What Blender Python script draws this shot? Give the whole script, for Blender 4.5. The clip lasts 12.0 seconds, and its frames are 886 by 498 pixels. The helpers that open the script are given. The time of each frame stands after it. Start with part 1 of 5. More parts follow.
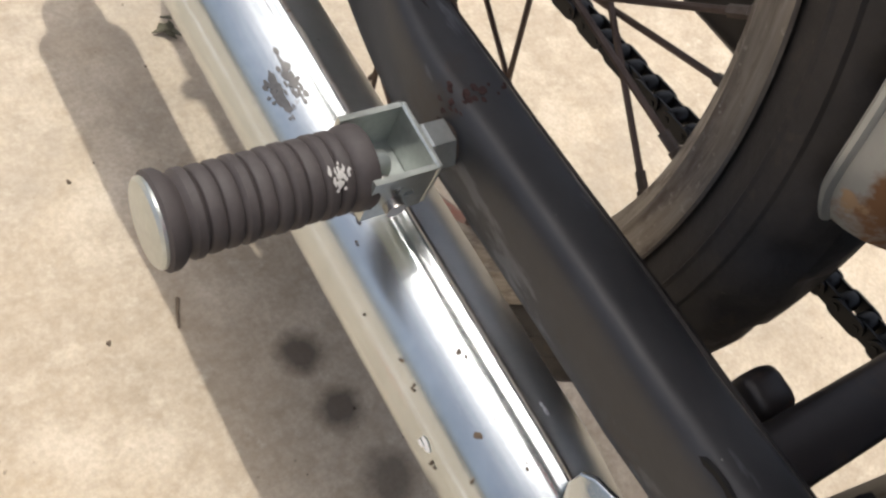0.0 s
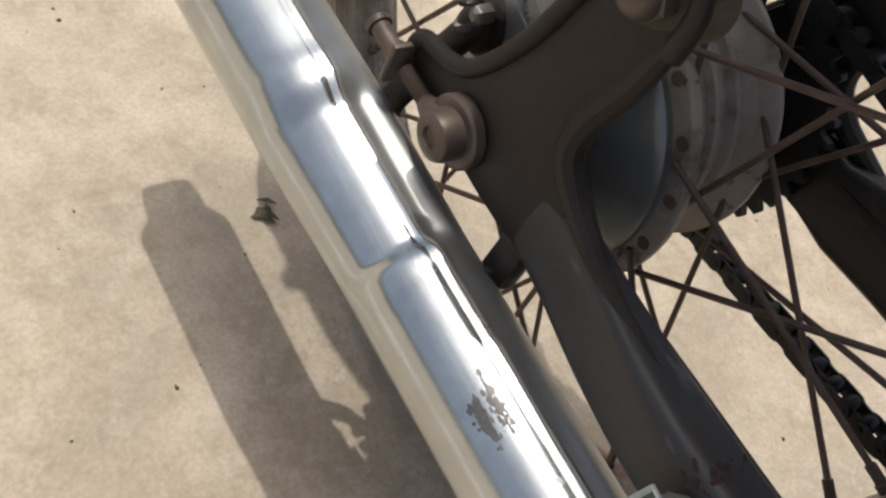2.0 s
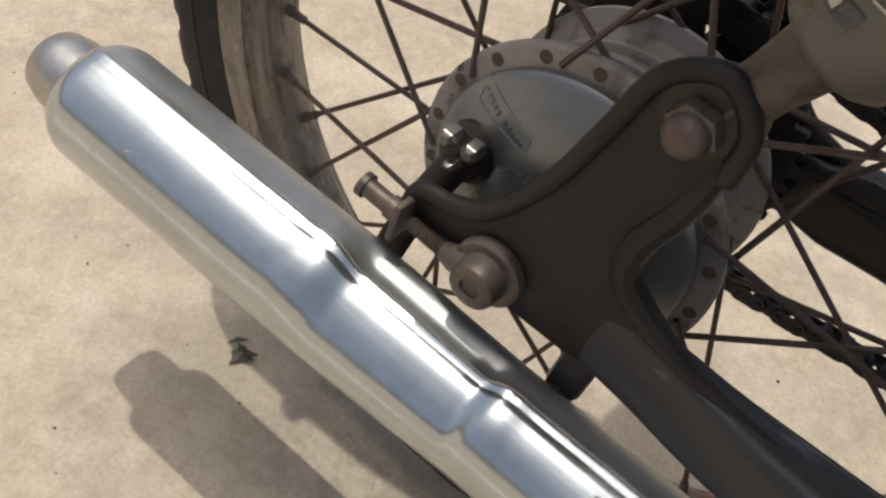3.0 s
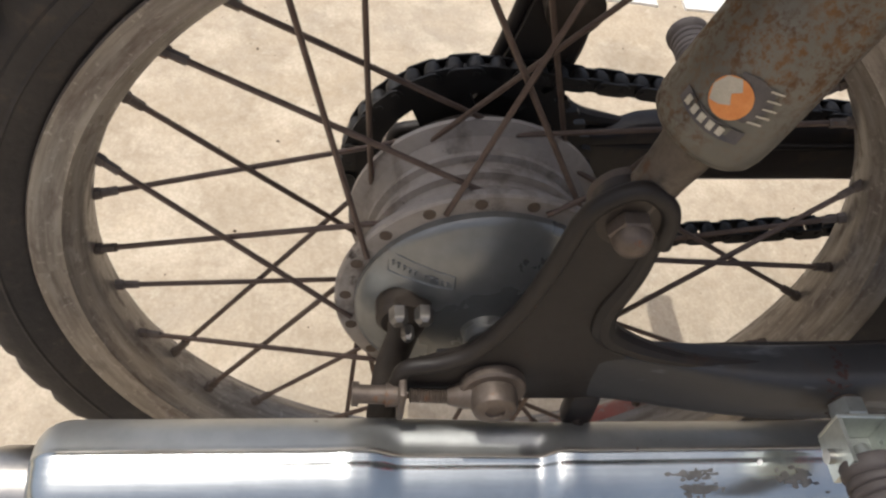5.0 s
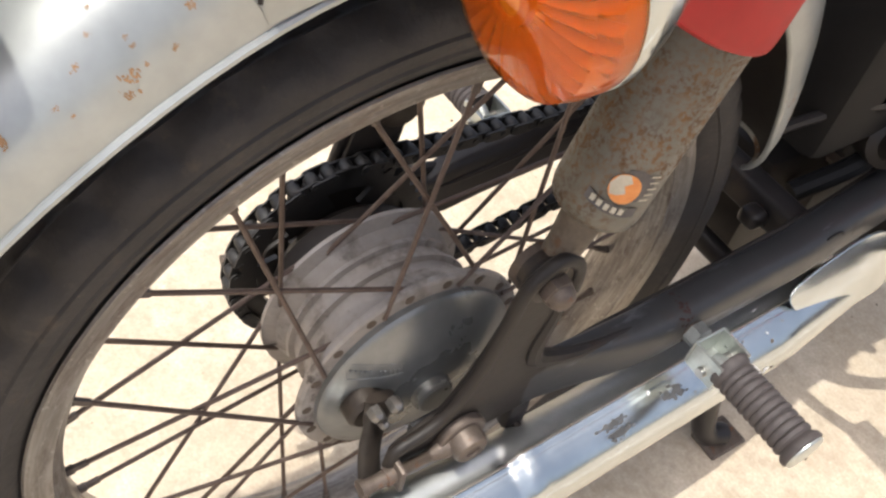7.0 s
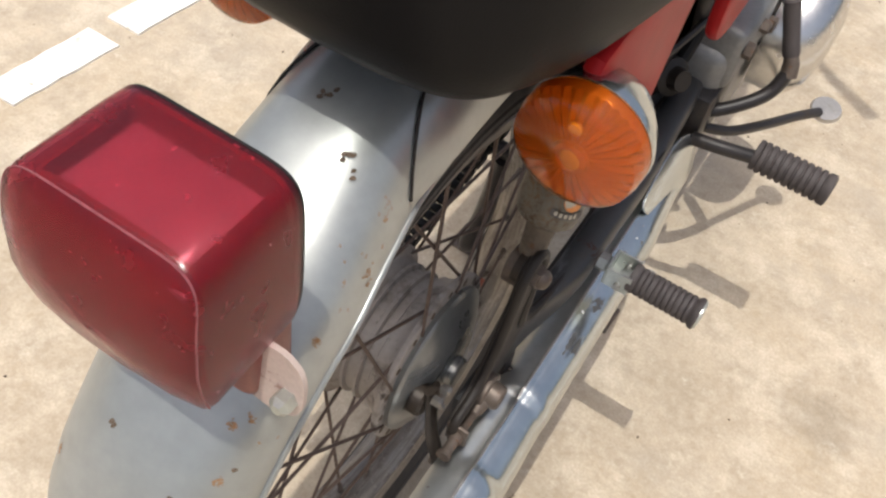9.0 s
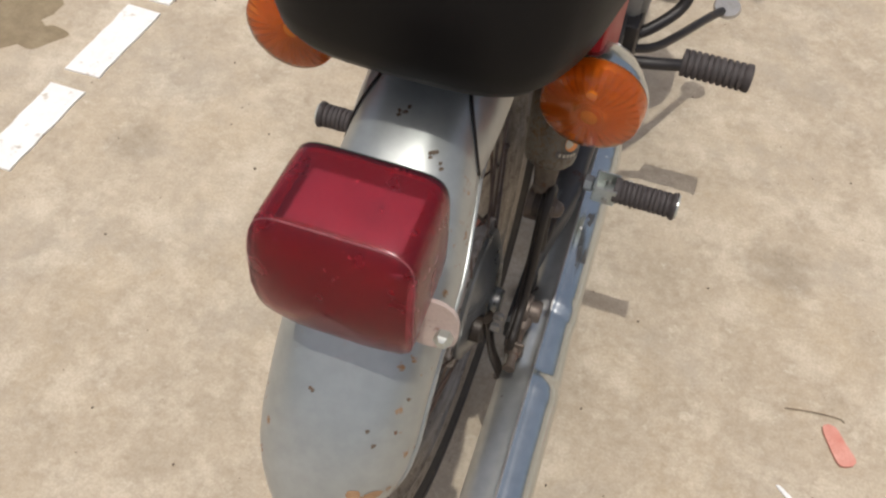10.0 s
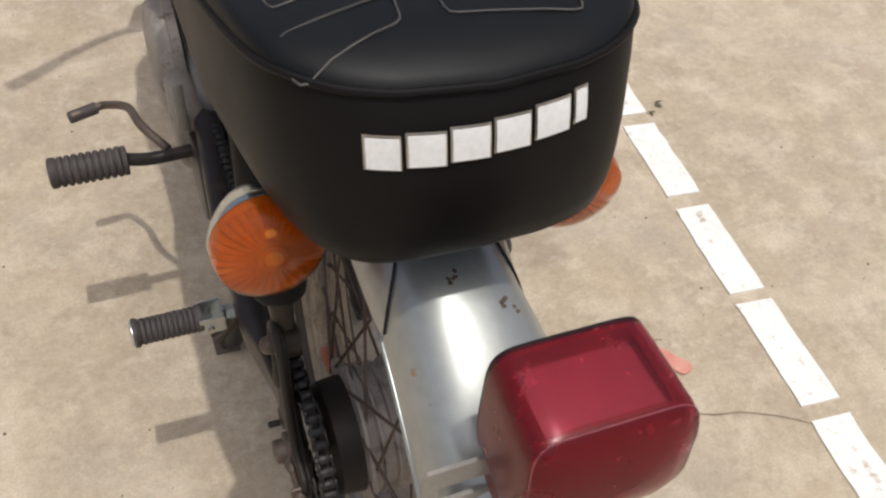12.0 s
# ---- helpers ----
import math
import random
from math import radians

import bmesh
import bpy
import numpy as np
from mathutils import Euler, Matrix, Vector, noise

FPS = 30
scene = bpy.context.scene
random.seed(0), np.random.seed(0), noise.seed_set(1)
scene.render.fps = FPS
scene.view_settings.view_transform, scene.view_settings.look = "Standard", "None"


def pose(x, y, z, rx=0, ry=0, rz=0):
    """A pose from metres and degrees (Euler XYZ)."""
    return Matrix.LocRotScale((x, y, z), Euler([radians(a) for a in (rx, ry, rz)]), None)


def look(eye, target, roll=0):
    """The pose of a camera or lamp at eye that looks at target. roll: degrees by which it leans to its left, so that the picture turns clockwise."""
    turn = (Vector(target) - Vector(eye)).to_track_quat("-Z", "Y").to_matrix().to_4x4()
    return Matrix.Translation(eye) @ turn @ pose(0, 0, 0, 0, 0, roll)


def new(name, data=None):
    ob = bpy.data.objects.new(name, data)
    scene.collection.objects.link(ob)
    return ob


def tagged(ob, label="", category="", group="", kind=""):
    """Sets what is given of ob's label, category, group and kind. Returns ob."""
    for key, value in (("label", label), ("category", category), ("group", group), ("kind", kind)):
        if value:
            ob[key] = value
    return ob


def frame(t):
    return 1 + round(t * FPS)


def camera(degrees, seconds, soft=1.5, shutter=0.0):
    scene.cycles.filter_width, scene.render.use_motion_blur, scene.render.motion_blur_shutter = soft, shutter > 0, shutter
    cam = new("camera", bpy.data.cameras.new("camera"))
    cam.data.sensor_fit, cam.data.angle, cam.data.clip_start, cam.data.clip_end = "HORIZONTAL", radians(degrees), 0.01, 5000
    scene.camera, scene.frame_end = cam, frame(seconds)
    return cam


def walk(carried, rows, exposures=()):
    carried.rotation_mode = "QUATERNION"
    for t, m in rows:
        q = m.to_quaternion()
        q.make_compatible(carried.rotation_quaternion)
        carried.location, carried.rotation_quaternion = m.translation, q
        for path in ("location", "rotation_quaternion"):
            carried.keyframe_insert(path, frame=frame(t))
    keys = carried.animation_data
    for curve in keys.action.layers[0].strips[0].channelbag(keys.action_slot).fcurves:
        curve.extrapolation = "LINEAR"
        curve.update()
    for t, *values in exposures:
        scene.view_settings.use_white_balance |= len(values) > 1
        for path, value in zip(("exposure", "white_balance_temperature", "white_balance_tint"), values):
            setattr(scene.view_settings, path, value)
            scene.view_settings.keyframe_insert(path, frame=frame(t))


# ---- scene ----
cam = camera(51.02, 12.0, soft=2.4)
PATH = [
    (0, (0.2875, 0.3200, 0.5802), (-0.0103, 0.1329, 0.0940), 33.32),
    (0.5, (0.3051, 0.2797, 0.5868), (0.0058, 0.0895, 0.1028), 34.68),
    (1, (0.3112, 0.2513, 0.5947), (0.0078, 0.0574, 0.1148), 35.06),
    (1.5, (0.3159, 0.2177, 0.5988), (0.0117, 0.0171, 0.1222), 34.72),
    (2, (0.3309, 0.1764, 0.6051), (0.0146, -0.0229, 0.1359), 34.21),
    (2.5, (0.3588, 0.1399, 0.6219), (0.0021, -0.0342, 0.1720), 30.35),
    (2.7, (0.3560, 0.1130, 0.6180), (-0.8440, -0.4400, -0.8830), 27.70),
    (4.3, (0.3580, -0.0490, 0.6715), (-0.9190, 0.0600, -0.8640), 14.60),
    (4.5, (0.3579, -0.0593, 0.6816), (-0.0319, -0.0210, 0.2271), 14.07),
    (5, (0.3615, -0.0949, 0.7147), (-0.0356, -0.0135, 0.2724), 11.33),
    (5.5, (0.3183, -0.1209, 0.7204), (-0.0554, -0.0088, 0.2646), 9.44),
    (6, (0.2994, -0.1321, 0.7425), (-0.0371, 0.0319, 0.2737), 10.14),
    (6.5, (0.3047, -0.1816, 0.7831), (-0.0002, 0.0479, 0.3200), 11.92),
    (7, (0.2967, -0.2391, 0.8205), (0.0030, 0.0350, 0.3748), 13.59),
    (7.2, (0.2892, -0.2577, 0.8325), (0.0517, -0.0179, 0.4636), 14.22),
    (8.8, (0.2318, -0.3860, 0.9682), (0.0785, -0.1135, 0.5781), 10.32),
    (9, (0.2148, -0.4250, 1.0021), (0.0845, -0.1289, 0.6208), 11.72),
    (9.2, (0.1990, -0.4680, 1.0330), (-0.2460, 0.6950, -0.5330), 10.00),
    (9.5, (0.1884, -0.5297, 1.0777), (0.0827, -0.2250, 0.6956), 6.71),
    (10, (0.1604, -0.5603, 1.1267), (0.0757, -0.2665, 0.7311), 3.79),
    (10.5, (0.0759, -0.4923, 1.1263), (-0.0073, -0.2073, 0.7240), -2.23),
    (11, (0.0143, -0.4790, 1.1412), (-0.0046, -0.1794, 0.7413), 1.35),
    (11.5, (-0.1003, -0.4928, 1.1445), (-0.0430, -0.1833, 0.7560), 0.50),
    (12, (-0.1785, -0.4801, 1.1356), (-0.0334, -0.1733, 0.7684), 6.26),
]
EXPOSURES = [(0, 0.45), (1, 0.24), (1.5, 0.12), (2.5, -0.06), (4.5, 0.05), (5, 0.22), (6, 0.62), (6.5, 0.88), (7, 1.00), (9, 0.35), (9.5, 0.10), (10, -0.10), (10.5, -0.27), (11, -0.36), (11.5, -0.36), (12, -0.14)]
walk(cam, [(t, look(e, g, r)) for t, e, g, r in PATH], EXPOSURES)

# ---- world, sun, exposure ----
world = bpy.data.worlds.new("world")
scene.world = world
world.use_nodes = True
wn = world.node_tree.nodes
sky = wn.new("ShaderNodeTexSky")
sky.sky_type, sky.sun_disc = 'NISHITA', False
sky.sun_elevation, sky.sun_rotation = radians(76), radians(180)
sky.air_density, sky.dust_density, sky.ozone_density = 0.7, 6.0, 1.6
wn["Background"].inputs["Strength"].default_value = 0.15
haze = wn.new("ShaderNodeHueSaturation")
haze.inputs["Saturation"].default_value = 0.72
world.node_tree.links.new(sky.outputs["Color"], haze.inputs["Color"])
world.node_tree.links.new(haze.outputs["Color"], wn["Background"].inputs["Color"])
sun_data = bpy.data.lights.new("sun", 'SUN')
sun_data.energy, sun_data.angle, sun_data.color = 2.05, radians(0.6), (1.0, 0.97, 0.90)
sun = new("sun", sun_data)
sun.matrix_world = look((0.030, -0.250, 1.0), (0.0, 0.0, 0.0))
scene.view_settings.exposure = 0.0


# ---- materials ----
def material(name, rough=0.5, metal=0.0, coat=0.0):
    m = bpy.data.materials.new(name)
    m.use_nodes = True
    b = m.node_tree.nodes["Principled BSDF"]
    b.inputs["Roughness"].default_value = rough
    b.inputs["Metallic"].default_value = metal
    b.inputs["Coat Weight"].default_value = coat
    return m, m.node_tree, b


def noise_node(nt, scale, detail=4.0, rough=0.55, stretch=None):
    tc = nt.nodes.new("ShaderNodeTexCoord")
    n = nt.nodes.new("ShaderNodeTexNoise")
    n.inputs["Scale"].default_value = scale
    n.inputs["Detail"].default_value = detail
    n.inputs["Roughness"].default_value = rough
    out = tc.outputs["Object"]
    if stretch:
        mp = nt.nodes.new("ShaderNodeMapping")
        mp.inputs["Scale"].default_value = stretch
        nt.links.new(out, mp.inputs["Vector"])
        out = mp.outputs["Vector"]
    nt.links.new(out, n.inputs["Vector"])
    return n.outputs["Fac"]


def step(nt, fac, lo, hi):
    r = nt.nodes.new("ShaderNodeMapRange")
    r.inputs["From Min"].default_value, r.inputs["From Max"].default_value = lo, hi
    nt.links.new(fac, r.inputs["Value"])
    return r.outputs["Result"]


def mix(nt, fac, a, b):
    m = nt.nodes.new("ShaderNodeMix")
    m.data_type = 'RGBA'
    nt.links.new(fac, m.inputs["Factor"])
    for sock, v in ((m.inputs["A"], a), (m.inputs["B"], b)):
        if isinstance(v, tuple):
            sock.default_value = (*v, 1.0)
        else:
            nt.links.new(v, sock)
    return m.outputs["Result"]


def mixf(nt, fac, a, b):
    r = nt.nodes.new("ShaderNodeMapRange")
    r.inputs["To Min"].default_value, r.inputs["To Max"].default_value = a, b
    nt.links.new(fac, r.inputs["Value"])
    return r.outputs["Result"]


def bump(nt, bsdf, fac, strength, dist):
    b = nt.nodes.new("ShaderNodeBump")
    b.inputs["Strength"].default_value, b.inputs["Distance"].default_value = strength, dist
    nt.links.new(fac, b.inputs["Height"])
    nt.links.new(b.outputs["Normal"], bsdf.inputs["Normal"])
    return b


def surface(name, c1, c2, scale, rough, metal=0.0, coat=0.0, spots=(), bump_scale=0, bump_amt=0.2, bump_dist=0.001,
            rough2=None, stretch=None, bump_stretch=None):
    """c1 and c2 vary at two scales; spots: (colour, scale, threshold, softness, roughness)."""
    m, nt, b = material(name, rough, metal, coat)
    n1 = step(nt, noise_node(nt, scale, 6.0, 0.6, stretch), 0.3, 0.7)
    col = mix(nt, n1, c1, c2)
    n2 = step(nt, noise_node(nt, scale * 9.0, 3.0), 0.35, 0.75)
    dark = tuple(0.72 * v for v in c1)
    mx = mix(nt, n2, col, dark)
    half = nt.nodes.new("ShaderNodeMix")
    half.data_type = 'RGBA'
    half.inputs["Factor"].default_value = 0.35
    nt.links.new(col, half.inputs["A"])
    nt.links.new(mx, half.inputs["B"])
    col = half.outputs["Result"]
    rg = mixf(nt, n1, rough, rough if rough2 is None else rough2)
    mt = None
    for sc, s, lo, soft, r, *st in spots:
        f = step(nt, noise_node(nt, s, 5.0, 0.65, st[0] if st else None), lo, lo + soft)
        col = mix(nt, f, col, sc)
        if r is not None:
            w = nt.nodes.new("ShaderNodeMix")
            nt.links.new(f, w.inputs["Factor"])
            nt.links.new(rg, w.inputs["A"])
            w.inputs["B"].default_value = r
            rg = w.outputs["Result"]
            if metal > 0:
                w = nt.nodes.new("ShaderNodeMix")
                nt.links.new(f, w.inputs["Factor"])
                if mt is None:
                    w.inputs["A"].default_value = metal
                else:
                    nt.links.new(mt, w.inputs["A"])
                w.inputs["B"].default_value = 0.0
                mt = w.outputs["Result"]
    nt.links.new(col, b.inputs["Base Color"])
    nt.links.new(rg, b.inputs["Roughness"])
    if mt is not None:
        nt.links.new(mt, b.inputs["Metallic"])
    if bump_scale:
        bump(nt, b, noise_node(nt, bump_scale, 5.0, 0.6, bump_stretch), bump_amt, bump_dist)
    return m


RUST = (0.16, 0.065, 0.025)
DUST = (0.30, 0.24, 0.17)


# old oil drips under the engine side
OIL = (((.070, .136), .017, .85), ((.066, .182), .018, .85), ((.056, .239), .020, .7), ((-.62, .30), .05, .25), ((.42, .42), .06, .22))


def concrete_material():
    m, nt, b = material("worn_concrete", 0.85)
    big = step(nt, noise_node(nt, 1.7, 5.0, 0.6), 0.35, 0.68)
    mid = step(nt, noise_node(nt, 13.0, 8.0, 0.72), 0.40, 0.64)
    fine = step(nt, noise_node(nt, 70.0, 8.0, 0.78), 0.38, 0.64)
    col = mix(nt, big, (0.365, 0.292, 0.205), (0.53, 0.445, 0.332))
    col = mix(nt, mixf(nt, mid, 0.0, 0.8), col, (0.290, 0.232, 0.163))
    tan = step(nt, noise_node(nt, 4.5, 6.0, 0.65), 0.50, 0.64)
    col = mix(nt, mixf(nt, tan, 0.0, 0.45), col, (0.43, 0.335, 0.215))
    col = mix(nt, mixf(nt, fine, 0.0, 0.5), col, (0.55, 0.475, 0.37))
    grey = step(nt, noise_node(nt, 3.6, 6.0, 0.7), 0.52, 0.66)
    col = mix(nt, mixf(nt, grey, 0.0, 0.5), col, (0.34, 0.30, 0.245))
    pale = step(nt, noise_node(nt, 26.0, 6.0, 0.7), 0.60, 0.72)
    col = mix(nt, mixf(nt, pale, 0.0, 0.6), col, (0.64, 0.57, 0.46))
    speck = step(nt, noise_node(nt, 190.0, 2.0, 0.5), 0.72, 0.77)
    col = mix(nt, mixf(nt, speck, 0.0, 0.6), col, (0.13, 0.10, 0.07))
    blot = step(nt, noise_node(nt, 10.0, 8.0, 0.74), 0.49, 0.68)
    col = mix(nt, mixf(nt, blot, 0.0, 0.70), col, (0.65, 0.57, 0.45))
    grit = step(nt, noise_node(nt, 260.0, 3.0, 0.6), 0.40, 0.62)
    col = mix(nt, mixf(nt, grit, 0.0, 0.28), col, (0.27, 0.22, 0.16))
    oil = step(nt, noise_node(nt, 5.0, 3.0, 0.5), 0.70, 0.80)
    col = mix(nt, mixf(nt, oil, 0.0, 0.45), col, (0.16, 0.13, 0.10))
    tc = nt.nodes.new("ShaderNodeTexCoord")
    wob = noise_node(nt, 28.0, 4.0, 0.6)
    for (sx, sy), sr, amt in OIL:
        dn = nt.nodes.new("ShaderNodeVectorMath")
        dn.operation = 'DISTANCE'
        nt.links.new(tc.outputs["Object"], dn.inputs[0])
        dn.inputs[1].default_value = (sx, sy, 0.0)
        ad = nt.nodes.new("ShaderNodeMath")
        ad.operation = 'MULTIPLY_ADD'
        nt.links.new(wob, ad.inputs[0])
        ad.inputs[1].default_value = sr * 1.6
        nt.links.new(dn.outputs["Value"], ad.inputs[2])
        f = step(nt, ad.outputs["Value"], sr * 2.0, sr * 1.25)
        col = mix(nt, mixf(nt, f, 0.0, amt), col, (0.075, 0.058, 0.042))
    nt.links.new(col, b.inputs["Base Color"])
    bb = bump(nt, b, noise_node(nt, 130.0, 6.0, 0.7), 0.35, 0.002)
    b2 = nt.nodes.new("ShaderNodeBump")
    b2.inputs["Strength"].default_value, b2.inputs["Distance"].default_value = 0.5, 0.006
    nt.links.new(noise_node(nt, 14.0, 4.0, 0.6), b2.inputs["Height"])
    nt.links.new(b2.outputs["Normal"], bb.inputs["Normal"])
    return m


M = {}
M["concrete"] = concrete_material()
M["line_paint"] = surface("worn_white_line_paint", (0.74, 0.73, 0.70), (0.82, 0.81, 0.78), 12, 0.7,
                          spots=(((0.50, 0.44, 0.35), 42, 0.60, 0.10, None), ((0.42, 0.36, 0.28), 16, 0.66, 0.06, None)), bump_scale=140, bump_amt=0.3)
M["soil"] = surface("dry_soil", (0.20, 0.15, 0.09), (0.30, 0.24, 0.15), 30, 0.95, bump_scale=90, bump_amt=0.8, bump_dist=0.004)
M["chrome"] = surface("chrome_plate", (0.50, 0.54, 0.545), (0.61, 0.65, 0.655), 6, 0.14, 0.95, rough2=0.26,
                      spots=((DUST, 30, 0.66, 0.16, 0.5), ((0.10, 0.07, 0.05), 120, 0.715, 0.03, 0.7)), bump_scale=55, bump_amt=0.28, bump_dist=0.0012, bump_stretch=(1.0, 0.05, 1.0))
M["dull_chrome"] = surface("dull_pitted_chrome", (0.42, 0.40, 0.37), (0.56, 0.54, 0.51), 25, 0.28, 1.0, rough2=0.42,
                           spots=((RUST, 60, 0.64, 0.08, 0.8), (DUST, 20, 0.60, 0.15, 0.7)), bump_scale=90, bump_amt=0.15)
M["dusty_chrome"] = surface("dust_dulled_chrome", (0.42, 0.435, 0.425), (0.53, 0.54, 0.525), 10, 0.32, 0.85, rough2=0.48,
                            spots=((DUST, 14, 0.66, 0.14, 0.7), ((0.10, 0.07, 0.05), 60, 0.69, 0.05, 0.8)), bump_scale=120, bump_amt=0.08)
M["zinc"] = surface("zinc_plated_steel", (0.43, 0.46, 0.435), (0.56, 0.585, 0.55), 40, 0.26, 0.8, rough2=0.38, bump_scale=60, bump_amt=0.08)
M["grip"] = surface("grip_rubber", (0.045, 0.037, 0.036), (0.065, 0.054, 0.052), 60, 0.62, rough2=0.75,
                    spots=(((0.13, 0.11, 0.10), 150, 0.68, 0.06, 0.8),), bump_scale=220, bump_amt=0.2)
M["frame"] = surface("worn_black_frame_paint", (0.016, 0.014, 0.014), (0.028, 0.024, 0.023), 14, 0.30, rough2=0.48,
                     spots=(((0.055, 0.040, 0.030), 22, 0.56, 0.14, 0.6), (RUST, 70, 0.70, 0.05, 0.85)), bump_scale=120, bump_amt=0.10)
M["swingarm"] = surface("dusty_black_swingarm_paint", (0.0185, 0.0186, 0.0198), (0.032, 0.0322, 0.0338), 12, 0.40, coat=0.05, rough2=0.54,
                        spots=(((0.034, 0.027, 0.022), 26, 0.60, 0.12, 0.6), ((0.075, 0.078, 0.084), 40, 0.60, 0.05, 0.40, (1.0, 0.25, 1.0)), ((0.14, 0.050, 0.028), 55, 0.70, 0.05, 0.85), ((0.15, 0.14, 0.13), 220, 0.72, 0.03, 0.5)), bump_scale=140, bump_amt=0.18)
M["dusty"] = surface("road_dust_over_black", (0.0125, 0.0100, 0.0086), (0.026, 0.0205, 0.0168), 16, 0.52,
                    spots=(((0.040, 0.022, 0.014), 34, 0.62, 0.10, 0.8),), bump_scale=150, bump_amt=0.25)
for dull in ("frame", "dusty"):
    M[dull].node_tree.nodes["Principled BSDF"].inputs["Specular IOR Level"].default_value = 0.33
M["tyre"] = surface("tyre_rubber", (0.026, 0.0226, 0.0204), (0.043, 0.037, 0.033), 30, 0.72,
                    spots=(((0.075, 0.060, 0.046), 60, 0.58, 0.14, 0.9), ((0.11, 0.095, 0.08), 130, 0.68, 0.04, 0.9)), bump_scale=120, bump_amt=0.5, bump_dist=0.002)
def rim_material():
    m, nt, b = material("rusty_chrome_rim", 0.45, 0.45)
    tc = nt.nodes.new("ShaderNodeTexCoord")
    sep = nt.nodes.new("ShaderNodeSeparateXYZ")
    nt.links.new(tc.outputs["Object"], sep.inputs[0])

    def op(kind, p, q=None):
        n = nt.nodes.new("ShaderNodeMath")
        n.operation = kind
        for k, v in ((0, p), (1, q)):
            if isinstance(v, float):
                n.inputs[k].default_value = v
            elif v is not None:
                nt.links.new(v, n.inputs[k])
        return n.outputs[0]

    z = op('SUBTRACT', sep.outputs["Z"], 0.312)
    y = sep.outputs["Y"]
    rad = op('SQRT', op('ADD', op('MULTIPLY', y, y), op('MULTIPLY', z, z)))
    ang = op('ARCTAN2', z, y)

    def ring_noise(scale, along, detail):
        v = nt.nodes.new("ShaderNodeCombineXYZ")
        nt.links.new(op('MULTIPLY', sep.outputs["X"], scale), v.inputs[0])
        nt.links.new(op('MULTIPLY', rad, scale), v.inputs[1])
        nt.links.new(op('MULTIPLY', ang, along), v.inputs[2])
        n = nt.nodes.new("ShaderNodeTexNoise")
        n.inputs["Scale"].default_value, n.inputs["Detail"].default_value, n.inputs["Roughness"].default_value = 1.0, detail, 0.65
        nt.links.new(v.outputs[0], n.inputs["Vector"])
        return n.outputs["Fac"]

    col = mix(nt, step(nt, ring_noise(300.0, 5.0, 5.0), 0.35, 0.65), (0.180, 0.155, 0.132), (0.310, 0.284, 0.252))
    rusty = step(nt, ring_noise(120.0, 9.0, 6.0), 0.52, 0.66)
    col = mix(nt, mixf(nt, rusty, 0.0, 0.6), col, (0.110, 0.074, 0.052))
    grit = step(nt, noise_node(nt, 260.0, 3.0, 0.6), 0.60, 0.68)
    col = mix(nt, mixf(nt, grit, 0.0, 0.5), col, (0.44, 0.41, 0.36))
    nt.links.new(col, b.inputs["Base Color"])
    nt.links.new(mixf(nt, rusty, 0.40, 0.8), b.inputs["Roughness"])
    nt.links.new(mixf(nt, rusty, 0.55, 0.1), b.inputs["Metallic"])
    bump(nt, b, ring_noise(260.0, 20.0, 5.0), 0.2, 0.001)
    return m


M["rim"] = rim_material()
M["spoke"] = surface("rusty_spoke_wire", (0.090, 0.060, 0.046), (0.150, 0.108, 0.086), 90, 0.55, 0.4, bump_scale=300, bump_amt=0.2)
M["hub"] = surface("dusty_cast_aluminium", (0.29, 0.255, 0.222), (0.40, 0.36, 0.322), 18, 0.5, 0.3, rough2=0.65,
                   spots=(((0.10, 0.075, 0.058), 22, 0.53, 0.16, 0.8), ((0.06, 0.045, 0.035), 60, 0.62, 0.08, 0.85)), bump_scale=160, bump_amt=0.2)
M["plate"] = surface("brushed_brake_plate_aluminium", (0.205, 0.208, 0.200), (0.275, 0.275, 0.262), 14, 0.24, 0.55, rough2=0.36,
                     spots=(((0.14, 0.105, 0.08), 26, 0.62, 0.16, 0.75),), bump_scale=140, bump_amt=0.12)
M["bare"] = surface("stained_steel_fastener", (0.092, 0.070, 0.055), (0.165, 0.133, 0.110), 60, 0.5, 0.5,
                    spots=((RUST, 80, 0.60, 0.10, 0.85),), bump_scale=200, bump_amt=0.2)
M["greasy"] = surface("greasy_dark_steel", (0.022, 0.016, 0.012), (0.050, 0.038, 0.029), 60, 0.45, 0.3, bump_scale=200, bump_amt=0.25)
M["bolt_steel"] = surface("worn_bolt_steel", (0.16, 0.145, 0.13), (0.25, 0.235, 0.215), 90, 0.32, 0.8, bump_scale=200, bump_amt=0.15)
M["chain"] = surface("greasy_chain_steel", (0.0105, 0.0097, 0.0092), (0.022, 0.0200, 0.0185), 120, 0.42, 0.1, rough2=0.6, bump_scale=260, bump_amt=0.2)
